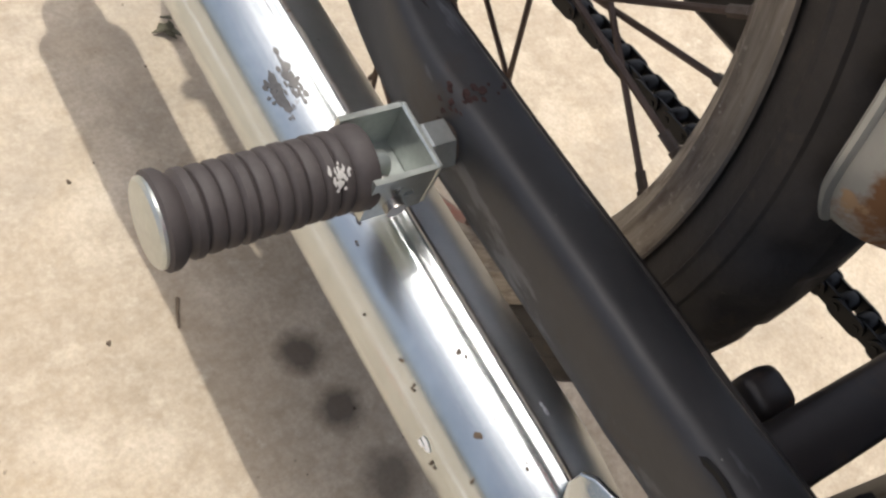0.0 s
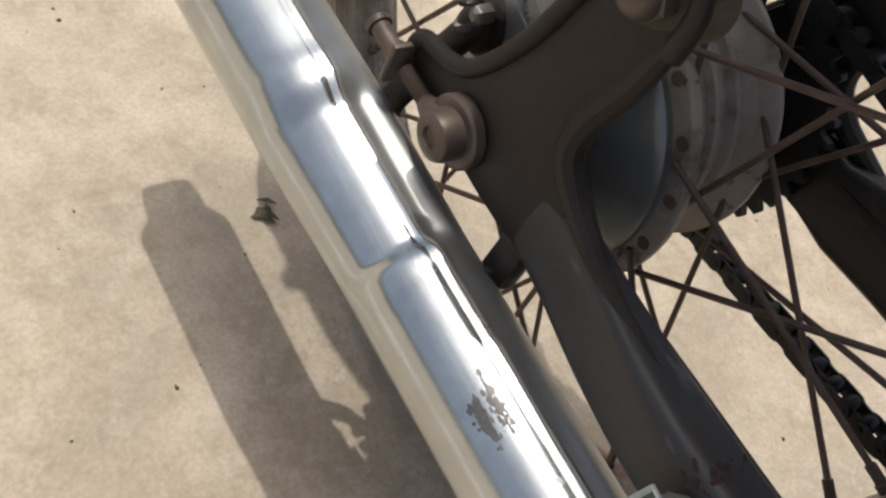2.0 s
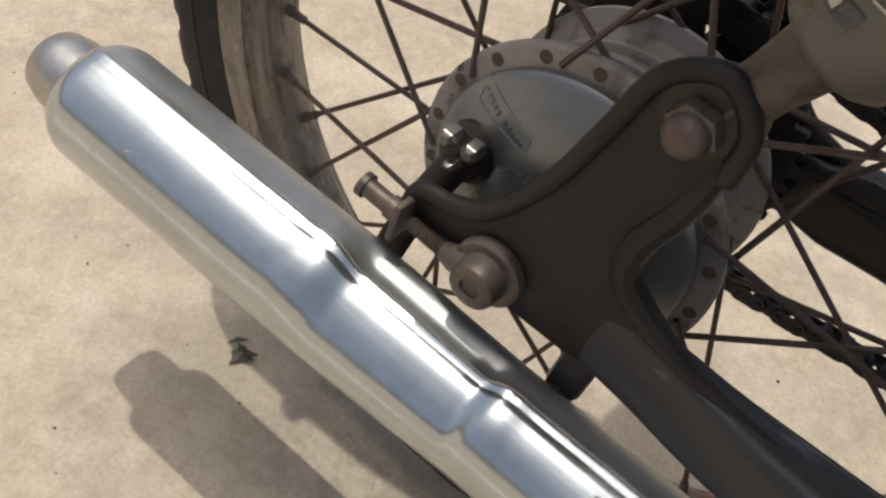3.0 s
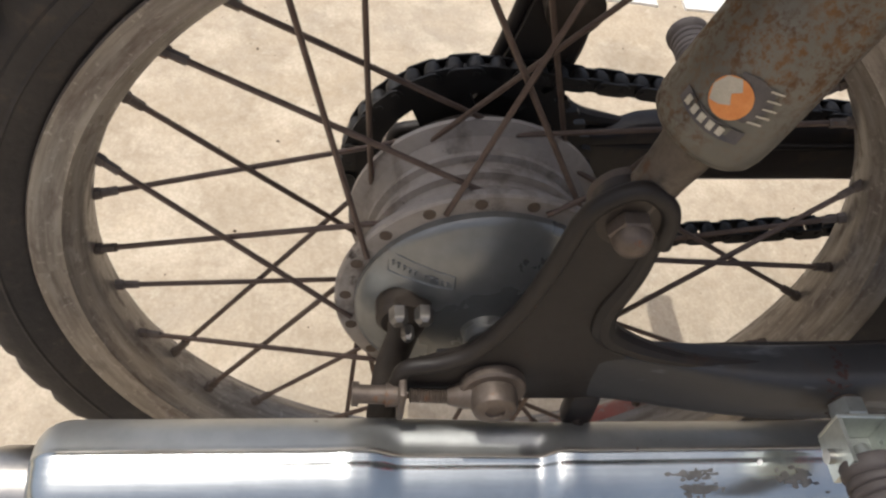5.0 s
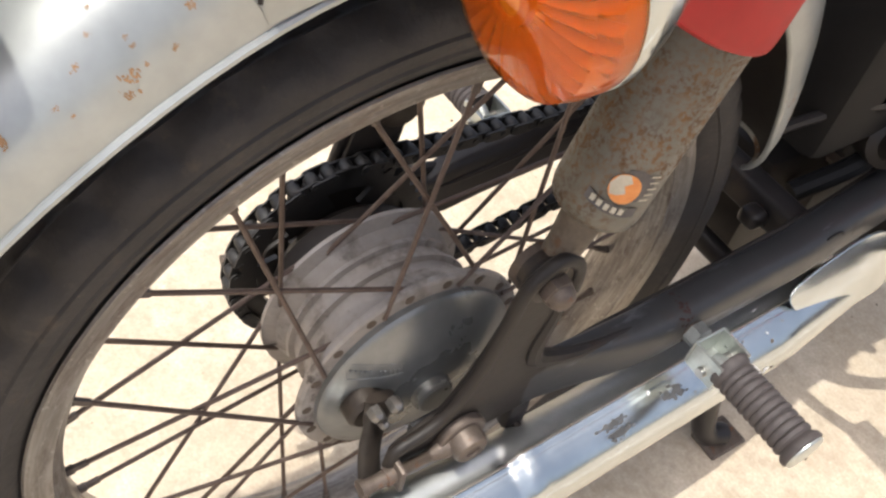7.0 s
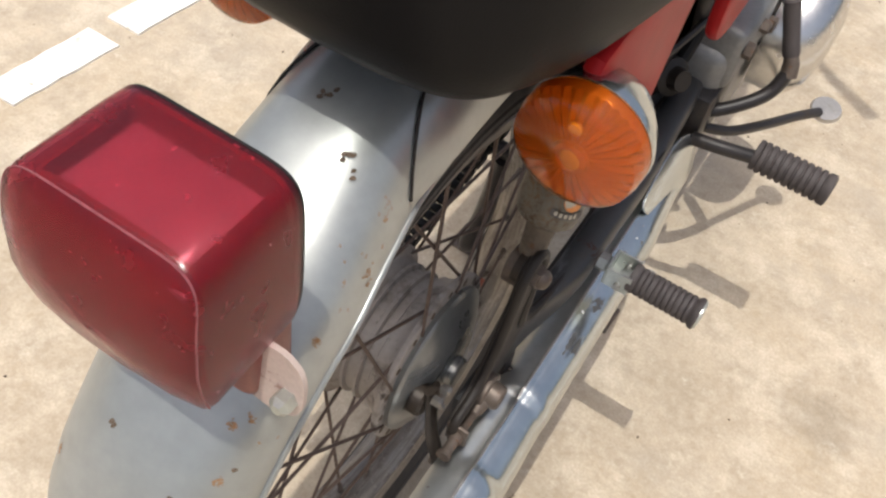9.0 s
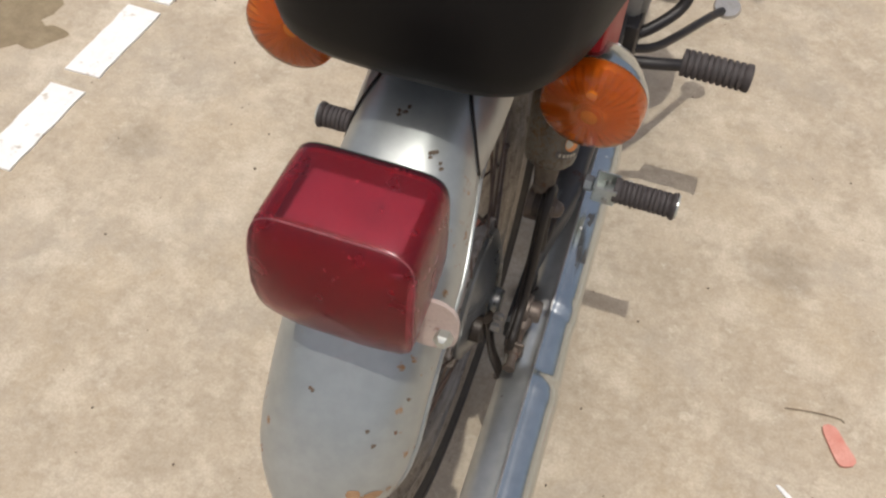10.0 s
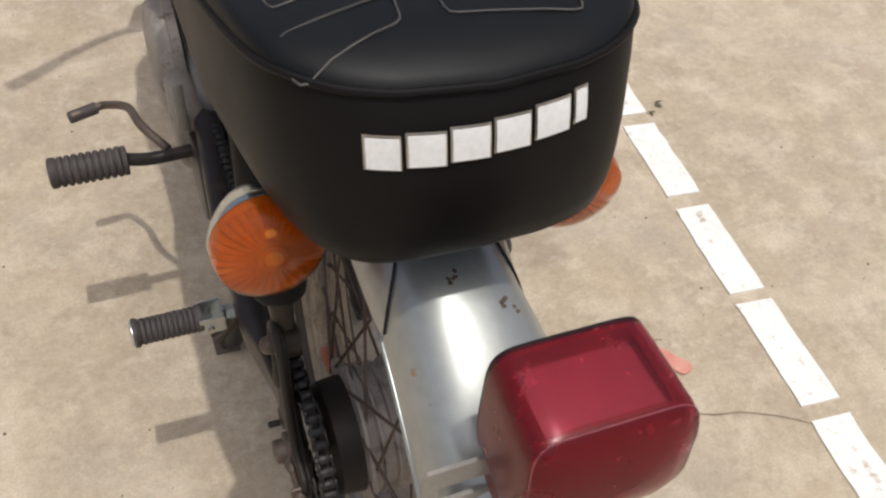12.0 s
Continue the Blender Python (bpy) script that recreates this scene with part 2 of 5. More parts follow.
def shock_material():
    m, nt, b = material("rust_speckled_silver_paint", 0.45, 0.2)
    base = mix(nt, step(nt, noise_node(nt, 24, 6.0, 0.6), 0.3, 0.7), (0.088, 0.082, 0.066), (0.148, 0.138, 0.114))
    tc = nt.nodes.new("ShaderNodeTexCoord")
    sep = nt.nodes.new("ShaderNodeSeparateXYZ")
    nt.links.new(tc.outputs["Object"], sep.inputs[0])
    grow = nt.nodes.new("ShaderNodeMath")
    grow.operation = 'MULTIPLY_ADD'
    nt.links.new(step(nt, sep.outputs["Z"], 0.475, 0.56), grow.inputs[0])
    grow.inputs[1].default_value = 0.16
    nt.links.new(noise_node(nt, 16, 4.0, 0.55), grow.inputs[2])
    mask = step(nt, grow.outputs[0], 0.45, 0.60)
    fine = step(nt, noise_node(nt, 300, 6.0, 0.75), 0.45, 0.60)
    both = nt.nodes.new("ShaderNodeMath")
    both.operation = 'MULTIPLY'
    nt.links.new(mask, both.inputs[0])
    nt.links.new(fine, both.inputs[1])
    tone = mix(nt, step(nt, noise_node(nt, 60, 4.0), 0.4, 0.65), (0.155, 0.080, 0.028), (0.070, 0.036, 0.016))
    col = mix(nt, both.outputs["Value"], base, tone)
    nt.links.new(col, b.inputs["Base Color"])
    nt.links.new(mixf(nt, both.outputs["Value"], 0.42, 0.85), b.inputs["Roughness"])
    bump(nt, b, noise_node(nt, 160, 5.0, 0.6), 0.2, 0.001)
    return m


M["shock"] = shock_material()
M["neck"] = surface("peeling_rusty_cream_paint", (0.070, 0.052, 0.037), (0.14, 0.113, 0.083), 60, 0.6, 0.1,
                    spots=(((0.035, 0.024, 0.017), 26, 0.50, 0.12, 0.8), ((0.09, 0.045, 0.022), 70, 0.56, 0.10, 0.85)), bump_scale=160, bump_amt=0.3)
M["fender"] = surface("silver_mudguard_paint", (0.31, 0.33, 0.32), (0.385, 0.40, 0.39), 9, 0.30, 0.56, coat=0.25, rough2=0.38,
                      spots=(((0.30, 0.16, 0.075), 30, 0.695, 0.05, 0.8), ((0.38, 0.27, 0.17), 14, 0.72, 0.10, 0.7)), bump_scale=200, bump_amt=0.03)
M["guard_end"] = surface("rusting_mudguard_paint", (0.30, 0.31, 0.295), (0.38, 0.385, 0.365), 9, 0.40, 0.4, rough2=0.5,
                         spots=(((0.17, 0.085, 0.036), 26, 0.54, 0.10, 0.85), ((0.30, 0.20, 0.115), 70, 0.60, 0.08, 0.8)), bump_scale=200, bump_amt=0.1)
M["red"] = surface("red_side_panel_paint", (0.30, 0.009, 0.011), (0.37, 0.013, 0.014), 8, 0.38)
M["red"].node_tree.nodes["Principled BSDF"].inputs["Specular IOR Level"].default_value = 0.12
M["rim_red"] = surface("rim_steel_with_red_overspray", (0.34, 0.075, 0.05), (0.24, 0.12, 0.09), 30, 0.5, 0.2,
                       spots=(((0.22, 0.19, 0.165), 45, 0.50, 0.10, 0.5),), bump_scale=160, bump_amt=0.25)
M["bracket_grey"] = surface("faded_bracket_steel", (0.26, 0.25, 0.23), (0.36, 0.34, 0.31), 40, 0.5, 0.3, bump_scale=60, bump_amt=0.08)
M["pink"] = surface("sun_faded_bracket_paint", (0.42, 0.33, 0.29), (0.54, 0.45, 0.40), 40, 0.6,
                    spots=(((0.20, 0.09, 0.06), 70, 0.62, 0.08, 0.85),), bump_scale=150, bump_amt=0.2)
M["base_red"] = surface("red_brown_lamp_base", (0.17, 0.045, 0.038), (0.24, 0.085, 0.07), 50, 0.4, bump_scale=120, bump_amt=0.1)
M["dusty_case"] = surface("dusty_left_engine_case", (0.25, 0.225, 0.195), (0.36, 0.33, 0.295), 16, 0.5, 0.3,
                          spots=(((0.08, 0.06, 0.045), 24, 0.58, 0.12, 0.8),), bump_scale=120, bump_amt=0.2)
M["engine"] = surface("grey_cast_engine_case", (0.17, 0.17, 0.17), (0.25, 0.25, 0.245), 20, 0.45, 0.5,
                      spots=(((0.05, 0.04, 0.035), 20, 0.60, 0.15, 0.8),), bump_scale=120, bump_amt=0.2)
M["polished"] = surface("polished_engine_cover", (0.58, 0.57, 0.55), (0.68, 0.67, 0.65), 12, 0.18, 1.0, rough2=0.28, bump_scale=50, bump_amt=0.05)
M["black"] = surface("black_plastic", (0.0050, 0.0046, 0.0046), (0.0095, 0.0088, 0.0088), 30, 0.65)
M["black"].node_tree.nodes["Principled BSDF"].inputs["Specular IOR Level"].default_value = 0.25
M["letters"] = surface("white_emblem_paint", (0.72, 0.72, 0.71), (0.80, 0.80, 0.79), 30, 0.5,
                       spots=(((0.35, 0.35, 0.35), 130, 0.66, 0.05, None),))
M["spot_rust"] = surface("orange_brown_rust_spot", (0.26, 0.15, 0.075), (0.36, 0.22, 0.12), 200, 0.85)
M["chalk"] = surface("chalky_paint", (0.42, 0.40, 0.37), (0.55, 0.53, 0.50), 300, 0.8)
M["orange_mark"] = surface("orange_sticker", (0.60, 0.20, 0.045), (0.70, 0.28, 0.08), 160, 0.4)
M["cream_mark"] = surface("cream_sticker", (0.38, 0.34, 0.26), (0.50, 0.45, 0.35), 160, 0.4)
M["dark_mark"] = surface("dark_sticker", (0.06, 0.052, 0.05), (0.11, 0.095, 0.085), 160, 0.5)
M["red_scrap"] = surface("faded_red_plastic", (0.55, 0.20, 0.15), (0.66, 0.34, 0.27), 40, 0.5)
M["twig"] = surface("dry_twig", (0.17, 0.125, 0.08), (0.25, 0.19, 0.13), 80, 0.9)
M["leaf"] = surface("dry_leaf", (0.060, 0.055, 0.030), (0.11, 0.10, 0.06), 80, 0.8)
M["rust"] = surface("red_brown_rust", (0.036, 0.018, 0.014), (0.062, 0.027, 0.020), 90, 0.9, bump_scale=260, bump_amt=0.5)
M["tar"] = surface("grey_tar_stain", (0.10, 0.096, 0.092), (0.19, 0.182, 0.175), 80, 0.42, 0.6)
M["crumb"] = surface("dark_dirt_crumb", (0.085, 0.06, 0.042), (0.13, 0.095, 0.065), 200, 0.9)


def vinyl_material():
    m, nt, b = material("black_seat_vinyl", 0.42)
    b.inputs["Specular IOR Level"].default_value = 0.13
    n = step(nt, noise_node(nt, 7, 5.0), 0.3, 0.7)
    nt.links.new(mix(nt, n, (0.0050, 0.0046, 0.0046), (0.0085, 0.0078, 0.0076)), b.inputs["Base Color"])
    nt.links.new(mixf(nt, n, 0.40, 0.52), b.inputs["Roughness"])
    vor = nt.nodes.new("ShaderNodeTexVoronoi")
    vor.inputs["Scale"].default_value = 900
    tc = nt.nodes.new("ShaderNodeTexCoord")
    nt.links.new(tc.outputs["Object"], vor.inputs["Vector"])
    bump(nt, b, vor.outputs["Distance"], 0.12, 0.0006)
    return m


def lens_material(name, colour, trans, rough, ior=1.45):
    m, nt, b = material(name, rough, 0.0, 0.0)
    n = step(nt, noise_node(nt, 25, 4.0), 0.3, 0.7)
    nt.links.new(mix(nt, n, colour, tuple(0.88 * c for c in colour)), b.inputs["Base Color"])
    nt.links.new(mixf(nt, step(nt, noise_node(nt, 60, 4.0), 0.4, 0.8), rough, rough + 0.12), b.inputs["Roughness"])
    b.inputs["Transmission Weight"].default_value = trans
    b.inputs["IOR"].default_value = ior
    return m


M["vinyl"] = vinyl_material()
# top vinyl, a little lighter and bluer than the sides
M["vinyl_top"] = surface("bluish_black_seat_vinyl", (0.0062, 0.0068, 0.0078), (0.0095, 0.0102, 0.0114), 9, 0.40, rough2=0.52, bump_scale=420, bump_amt=0.12, bump_dist=0.0006)
M["vinyl_top"].node_tree.nodes["Principled BSDF"].inputs["Specular IOR Level"].default_value = 0.17
M["welt"] = surface("worn_grey_welt", (0.040, 0.037, 0.034), (0.070, 0.064, 0.058), 60, 0.6)
M["red_lens"] = lens_material("red_lamp_lens", (0.43, 0.060, 0.092), 0.92, 0.20, 1.30)
M["red_lens"].node_tree.nodes["Principled BSDF"].inputs["Specular IOR Level"].default_value = 0.2
M["lens_edge"] = surface("scuffed_lens_edge", (0.16, 0.025, 0.035), (0.28, 0.09, 0.10), 160, 0.5)
M["deep_red"] = surface("deep_red_lining", (0.21, 0.005, 0.008), (0.27, 0.007, 0.012), 60, 0.4)
M["bulb_glass"] = surface("pale_bulb_reflector", (0.80, 0.42, 0.08), (0.86, 0.50, 0.12), 60, 0.15)
M["pale_inner"] = surface("pale_lamp_insert", (0.42, 0.46, 0.48), (0.50, 0.54, 0.56), 30, 0.4)
M["amber_lens"] = lens_material("amber_lamp_lens", (0.95, 0.36, 0.04), 0.90, 0.04)
M["amber_inner"] = surface("amber_prism_plastic", (0.54, 0.13, 0.007), (0.72, 0.21, 0.012), 40, 0.16, coat=0.5)


# ---- mesh helpers ----
def finish(name, bm, mat, parent=None, label="", sharp=35.0, smooth=True):
    bmesh.ops.remove_doubles(bm, verts=bm.verts, dist=1e-6)
    bmesh.ops.recalc_face_normals(bm, faces=bm.faces)
    for f in bm.faces:
        f.smooth = smooth
    if smooth:
        for e in bm.edges:
            if len(e.link_faces) == 2 and e.calc_face_angle(0.0) > radians(sharp):
                e.smooth = False
    me = bpy.data.meshes.new(name)
    bm.to_mesh(me)
    bm.free()
    me.materials.append(mat)
    ob = new(name, me)
    ob.parent = parent
    return tagged(ob, label)


def part(name, bm, mat, parent, label=""):
    return finish(name, bm, mat, parent, label)


def basis(axis):
    a = Vector(axis).normalized()
    h = Vector((0, 0, 1)) if abs(a.z) < 0.9 else Vector((1, 0, 0))
    u = h.cross(a).normalized()
    return a, u, a.cross(u)


def skin(bm, rings, closed=True, cap=True):
    """Bridges rings of points, each ring with as many points."""
    vs = [[bm.verts.new(p) for p in r] for r in rings]
    n = len(vs[0])
    for a, b in zip(vs, vs[1:]):
        for i in range(n if closed else n - 1):
            j = (i + 1) % n
            bm.faces.new((a[i], a[j], b[j], b[i]))
    if cap and closed:
        bm.faces.new(list(reversed(vs[0])))
        bm.faces.new(vs[-1])
    return vs


def revolve(bm, profile, origin, axis=(1, 0, 0), segs=40, cap=True, turn=0.0):
    """profile: (distance along the axis, radius)."""
    a, u, v = basis(axis)
    o = Vector(origin)
    rings = [[o + a * d + (u * math.cos(t) + v * math.sin(t)) * max(r, 1e-5)
              for t in (turn + 2 * math.pi * i / segs for i in range(segs))] for d, r in profile]
    skin(bm, rings, True, cap)
    return bm


def bolt(bm, origin, axis, r, h, segs=6, dome=0.0):
    revolve(bm, [(0, r), (h * 0.85, r), (h, r * 0.86)] + ([(h + dome, r * 0.5)] if dome else []), origin, axis, segs)
    return bm


def tube(bm, pts, rad, segs=12, cap=True, flat=1.0, up=None):
    pts = [Vector(p) for p in pts]
    rads = rad if isinstance(rad, (list, tuple)) else [rad] * len(pts)
    rings, u = [], None
    for i, p in enumerate(pts):
        d = (pts[min(i + 1, len(pts) - 1)] - pts[max(i - 1, 0)]).normalized()
        if u is None:
            h = Vector(up) if up else (Vector((0, 0, 1)) if abs(d.z) < 0.9 else Vector((1, 0, 0)))
            u = h.cross(d).normalized()
        u = (u - d * u.dot(d)).normalized()
        v = d.cross(u)
        rings.append([p + (u * math.cos(t) + v * math.sin(t) * flat) * rads[i]
                      for t in (2 * math.pi * k / segs for k in range(segs))])
    skin(bm, rings, True, cap)
    return bm


def smooth_path(pts, n=8):
    """A Catmull-Rom line through the points."""
    P = [Vector(p) for p in pts]
    P = [P[0] * 2 - P[1]] + P + [P[-1] * 2 - P[-2]]
    out = []
    for a, b, c, d in zip(P, P[1:], P[2:], P[3:]):
        for k in range(n):
            t = k / n
            out.append(0.5 * ((2 * b) + (c - a) * t + (2 * a - 5 * b + 4 * c - d) * t * t + (3 * b - a - 3 * c + d) * t ** 3))
    return out + [P[-2]]


def box(bm, lo, hi, bevel=0.0, segs=2):
    r = bmesh.ops.create_cube(bm, size=1.0)
    lo, hi = Vector(lo), Vector(hi)
    for v in r["verts"]:
        v.co = Vector(((v.co[k] + 0.5) * (hi[k] - lo[k]) + lo[k]) for k in range(3))
    if bevel:
        es = list({e for v in r["verts"] for e in v.link_edges})
        bmesh.ops.bevel(bm, geom=es, offset=bevel, segments=segs, profile=0.5, affect='EDGES')
    return bm


def plate_x(bm, outline, x0, x1, bevel=0.0):
    """A plate whose outline is given as (y, z), between x0 and x1."""
    a = [bm.verts.new((x0, y, z)) for y, z in outline]
    b = [bm.verts.new((x1, y, z)) for y, z in outline]
    n = len(a)
    faces = [bm.faces.new(a), bm.faces.new(list(reversed(b)))]
    for i in range(n):
        j = (i + 1) % n
        faces.append(bm.faces.new((a[j], a[i], b[i], b[j])))
    if bevel:
        bmesh.ops.recalc_face_normals(bm, faces=faces)
        rim_edges = [e for f in faces[:2] for e in f.edges]
        bmesh.ops.bevel(bm, geom=rim_edges, offset=bevel, segments=2, profile=0.5, affect='EDGES')
    return bm


def rounded(outline, n=5):
    """Rounds a closed outline of (y, z) by cutting its corners twice."""
    pts = list(outline)
    for _ in range(2):
        out = []
        for (a, b), (c, d) in zip(pts, pts[1:] + pts[:1]):
            out += [(a * .78 + c * .22, b * .78 + d * .22), (a * .22 + c * .78, b * .22 + d * .78)]
        pts = out
    return pts


# ---- ground ----
bm = bmesh.new()
xs = [-300, -60, -12, -4] + [-2.5 + 0.25 * i for i in range(21)] + [4, 12, 60, 300]
grid = [[bm.verts.new((x, y, 0.0)) for x in xs] for y in xs]
for ra, rb in zip(grid, grid[1:]):
    for i in range(len(xs) - 1):
        bm.faces.new((ra[i], ra[i + 1], rb[i + 1], rb[i]))
tagged(finish("ground", bm, M["concrete"]), "sandy beige worn concrete yard, sunlit and dusty", "ground", kind="structure")


def line_mark(corners):
    bm = bmesh.new()
    n = 7
    lo, hi = [], []
    for i in range(n + 1):
        t = i / n
        for dst, a, b in ((lo, corners[0], corners[3]), (hi, corners[1], corners[2])):
            j = Vector((random.uniform(-1, 1), random.uniform(-1, 1))) * 0.0015
            dst.append((a[0] + (b[0] - a[0]) * t + j.x, a[1] + (b[1] - a[1]) * t + j.y))
    ring = lo + hi[::-1]
    skin(bm, [[(x, y, -0.002) for x, y in ring], [(x, y, 0.004) for x, y in ring]])
    ob = finish("painted_line", bm, M["line_paint"])
    return tagged(ob, "worn white painted dash of a bay line on concrete", "line marking", "white bay dashes", "structure")


for y0, y1 in ((-.53, -.33), (-.295, -.095), (-.058, .140), (.178, .378), (.417, .612), (.640, .844), (.874, 1.074), (1.11, 1.31), (1.34, 1.54)):
    f = lambda y: (-0.851 + 0.047 * y, -0.790 + 0.058 * y)
    a, b = f(y0), f(y1)
    line_mark([(a[0], y0), (a[1], y0 - 0.001), (b[1], y1 - 0.001), (b[0], y1)])
for y0, y1 in ((-.68, -.48), (-.45, -.25), (-.216, -.016), (.010, .210), (.233, .432), (.464, .661), (.694, .898), (.93, 1.13), (1.16, 1.36)):
    f = lambda y: (0.668 + 0.073 * y, 0.734 + 0.073 * y)
    a, b = f(y0), f(y1)
    line_mark([(a[0], y0 + 0.003), (a[1], y0 - 0.002), (b[1], y1 - 0.002), (b[0], y1 + 0.003)])

# ---- motorcycle ----
bike = new("motorcycle")
tagged(bike, "old motorcycle with silver mudguard, chrome exhaust, parked on concrete", "motorcycle")
AX = Vector((0.004, 0.0, 0.312))


def sub(name):
    """A part that only groups its sub-parts."""
    e = new(name)
    e.parent = bike
    return e


def polar(r, deg, x):
    t = radians(deg)
    return Vector((AX.x + x, r * math.cos(t), AX.z + r * math.sin(t)))


# rear wheel: tyre, rim, hub, spokes
wheel = sub("rear_wheel")
bm = bmesh.new()
prof = [(.0205, .2380), (.0240, .2440), (.0310, .2530), (.0326, .2572), (.0341, .2580), (.0332, .2598), (.0345, .2650), (.0346, .2690), (.0331, .2705), (.0330, .2750), (.0300, .2835), (.0275, .2870),
        (.0200, .2925), (.0165, .2940), (.0135, .2925), (.0105, .2950), (.0020, .2965)]
prof = [(x, r if r < .262 else .262 + (r - .262) * .80) for x, r in prof]
prof = prof + [(-x, r) for x, r in reversed(prof)]
N = 288
rings = []
for i in range(N):
    ph = i % 6
    ring = []
    for j, (x, r) in enumerate(prof):
        rr = r
        ax_ = abs(x)
        if r > .277 and ax_ > 0.019 and ph in (0, 1):
            rr = r - 0.0038
        if ax_ < 0.011 and (ph in (3, 4)):
            rr = r - 0.0030
        ring.append(polar(rr, 360.0 * i / N + (1.2 if x > 0 else -1.2) * ax_ / 0.03, x))
    rings.append(ring)
vs = [[bm.verts.new(p) for p in r] for r in rings]
for i in range(N):
    a, b = vs[i], vs[(i + 1) % N]
    for j in range(len(prof) - 1):
        bm.faces.new((a[j], a[j + 1], b[j + 1], b[j]))
part("tyre", bm, M["tyre"], wheel, "dusty black tyre with worn blocks")
bm = bmesh.new()
prof = [(.0260, .2435), (.0275, .2425), (.0268, .2370), (.0245, .2330), (.0240, .2270), (.0215, .2265), (.0175, .2225), (.0140, .2185), (.0100, .2170), (.0, .2160)]
prof = prof + [(-x, r) for x, r in reversed(prof[:-1])]
prof = prof + [(-.0235, .2405), (-.012, .2265), (.012, .2265), (.0235, .2405)]
segs = 180
rings = [[polar(r, 360.0 * i / segs, x) for x, r in prof] for i in range(segs)]
rings.append(rings[0])
skin(bm, rings, True, False)
rim = part("rim", bm, M["rim"], wheel, "rust-stained chrome steel rim with a red smear")
rim.data.materials.append(M["rim_red"])
for pol_ in rim.data.polygons:
    c_ = pol_.center - AX
    if -66 < math.degrees(math.atan2(c_.z, c_.y)) < -30 and -.019 < c_.x < .002 and math.hypot(c_.y, c_.z) < .224:
        pol_.material_index = 1
bm = bmesh.new()
revolve(bm, [(-.0365, .030), (-.0365, .074), (-.0355, .0765), (-.0325, .0765), (-.0315, .0745), (-.0290, .0680), (-.0205, .0625), (-.0190, .0658),
             (-.0160, .0658), (-.0145, .0620), (-.0065, .0618), (-.0050, .0658), (-.0020, .0658), (-.0005, .0622), (.0075, .0630), (.0095, .0674),
             (.0120, .0672), (.0180, .0700), (.0250, .0760), (.0270, .0825), (.0285, .0835), (.0320, .0835), (.0332, .0820), (.0335, .0745), (.0335, .030)],
        AX, segs=90)
hub = part("hub", bm, M["hub"], wheel, "dusty cast aluminium hub with cooling ribs")
# dark discs stand for the shaded spoke holes in the flange
for i in range(18):
    bm = bmesh.new()
    revolve(bm, [(0, .0036), (.0007, .0034), (.0008, .0012)], polar(.0775, 160 - 20 * i, .0330), segs=10)
    part("spoke_hole_disc", bm, M["crumb"], hub)
# sprocket and its carrier
bm = bmesh.new()
revolve(bm, [(-.069, .030), (-.069, .050), (-.060, .058), (-.036, .060), (-.036, .030)], AX, segs=48)
part("sprocket_carrier", bm, M["dusty"], wheel)
SPX = -.0785
bm = bmesh.new()
T_ = 42
outer, inner = [], []
for i in range(T_ * 4):
    r = (.0725, .0725, .0785, .0785)[i % 4]
    outer.append((r, 360.0 * i / (T_ * 4)))
for x in (0,):
    o1 = [bm.verts.new(polar(r, d, SPX - .0025)) for r, d in outer]
    o2 = [bm.verts.new(polar(r, d, SPX + .0025)) for r, d in outer]
    i1 = [bm.verts.new(polar(.060, d, SPX - .0025)) for r, d in outer]
    i2 = [bm.verts.new(polar(.060, d, SPX + .0025)) for r, d in outer]
    n = len(o1)
    for i in range(n):
        j = (i + 1) % n
        for a, b in ((o1, o2), (o2, i2), (i2, i1), (i1, o1)):
            bm.faces.new((a[i], a[j], b[j], b[i]))
spr = part("sprocket", bm, M["chain"], wheel, "black greasy sprocket")
for k in range(5):
    bm = bmesh.new()
    c = 90 + 26 + 72 * k
    ring = [(.062, c - 17), (.062, c + 17), (.045, c + 24), (.045, c - 24)]
    skin(bm, [[polar(r, d, SPX - .002) for r, d in ring], [polar(r, d, SPX + .002) for r, d in ring]])
    part("sprocket_arm", bm, M["chain"], spr)
# spokes, laced in two flanges
for side, nip, turn_ in ((1, 122.4, 30), (1, 141.3, -46), (-1, 131.9, -42), (-1, 152.2, 45)):
    fx, fr = (.0305, .0775) if side > 0 else (-.034, .0705)
    for k in range(9):
        p0 = polar(fr, nip + 40 * k + turn_, fx + (.0035 if turn_ > 0 else -.0030))
        p1 = polar(.2165, nip + 40 * k, .004 * side)
        bm = bmesh.new()
        tube(bm, [p0 - (p1 - p0).normalized() * .003, p1], .00165, 7)
        sp = part("spoke", bm, M["spoke"], wheel)
        bm = bmesh.new()
        d = (p1 - p0).normalized()
        tube(bm, [p1 - d * .013, p1 - d * .0045, p1 - d * .004, p1 + d * .003], [.0026, .0026, .0034, .0034], 6)
        part("nipple", bm, M["bare"], sp)
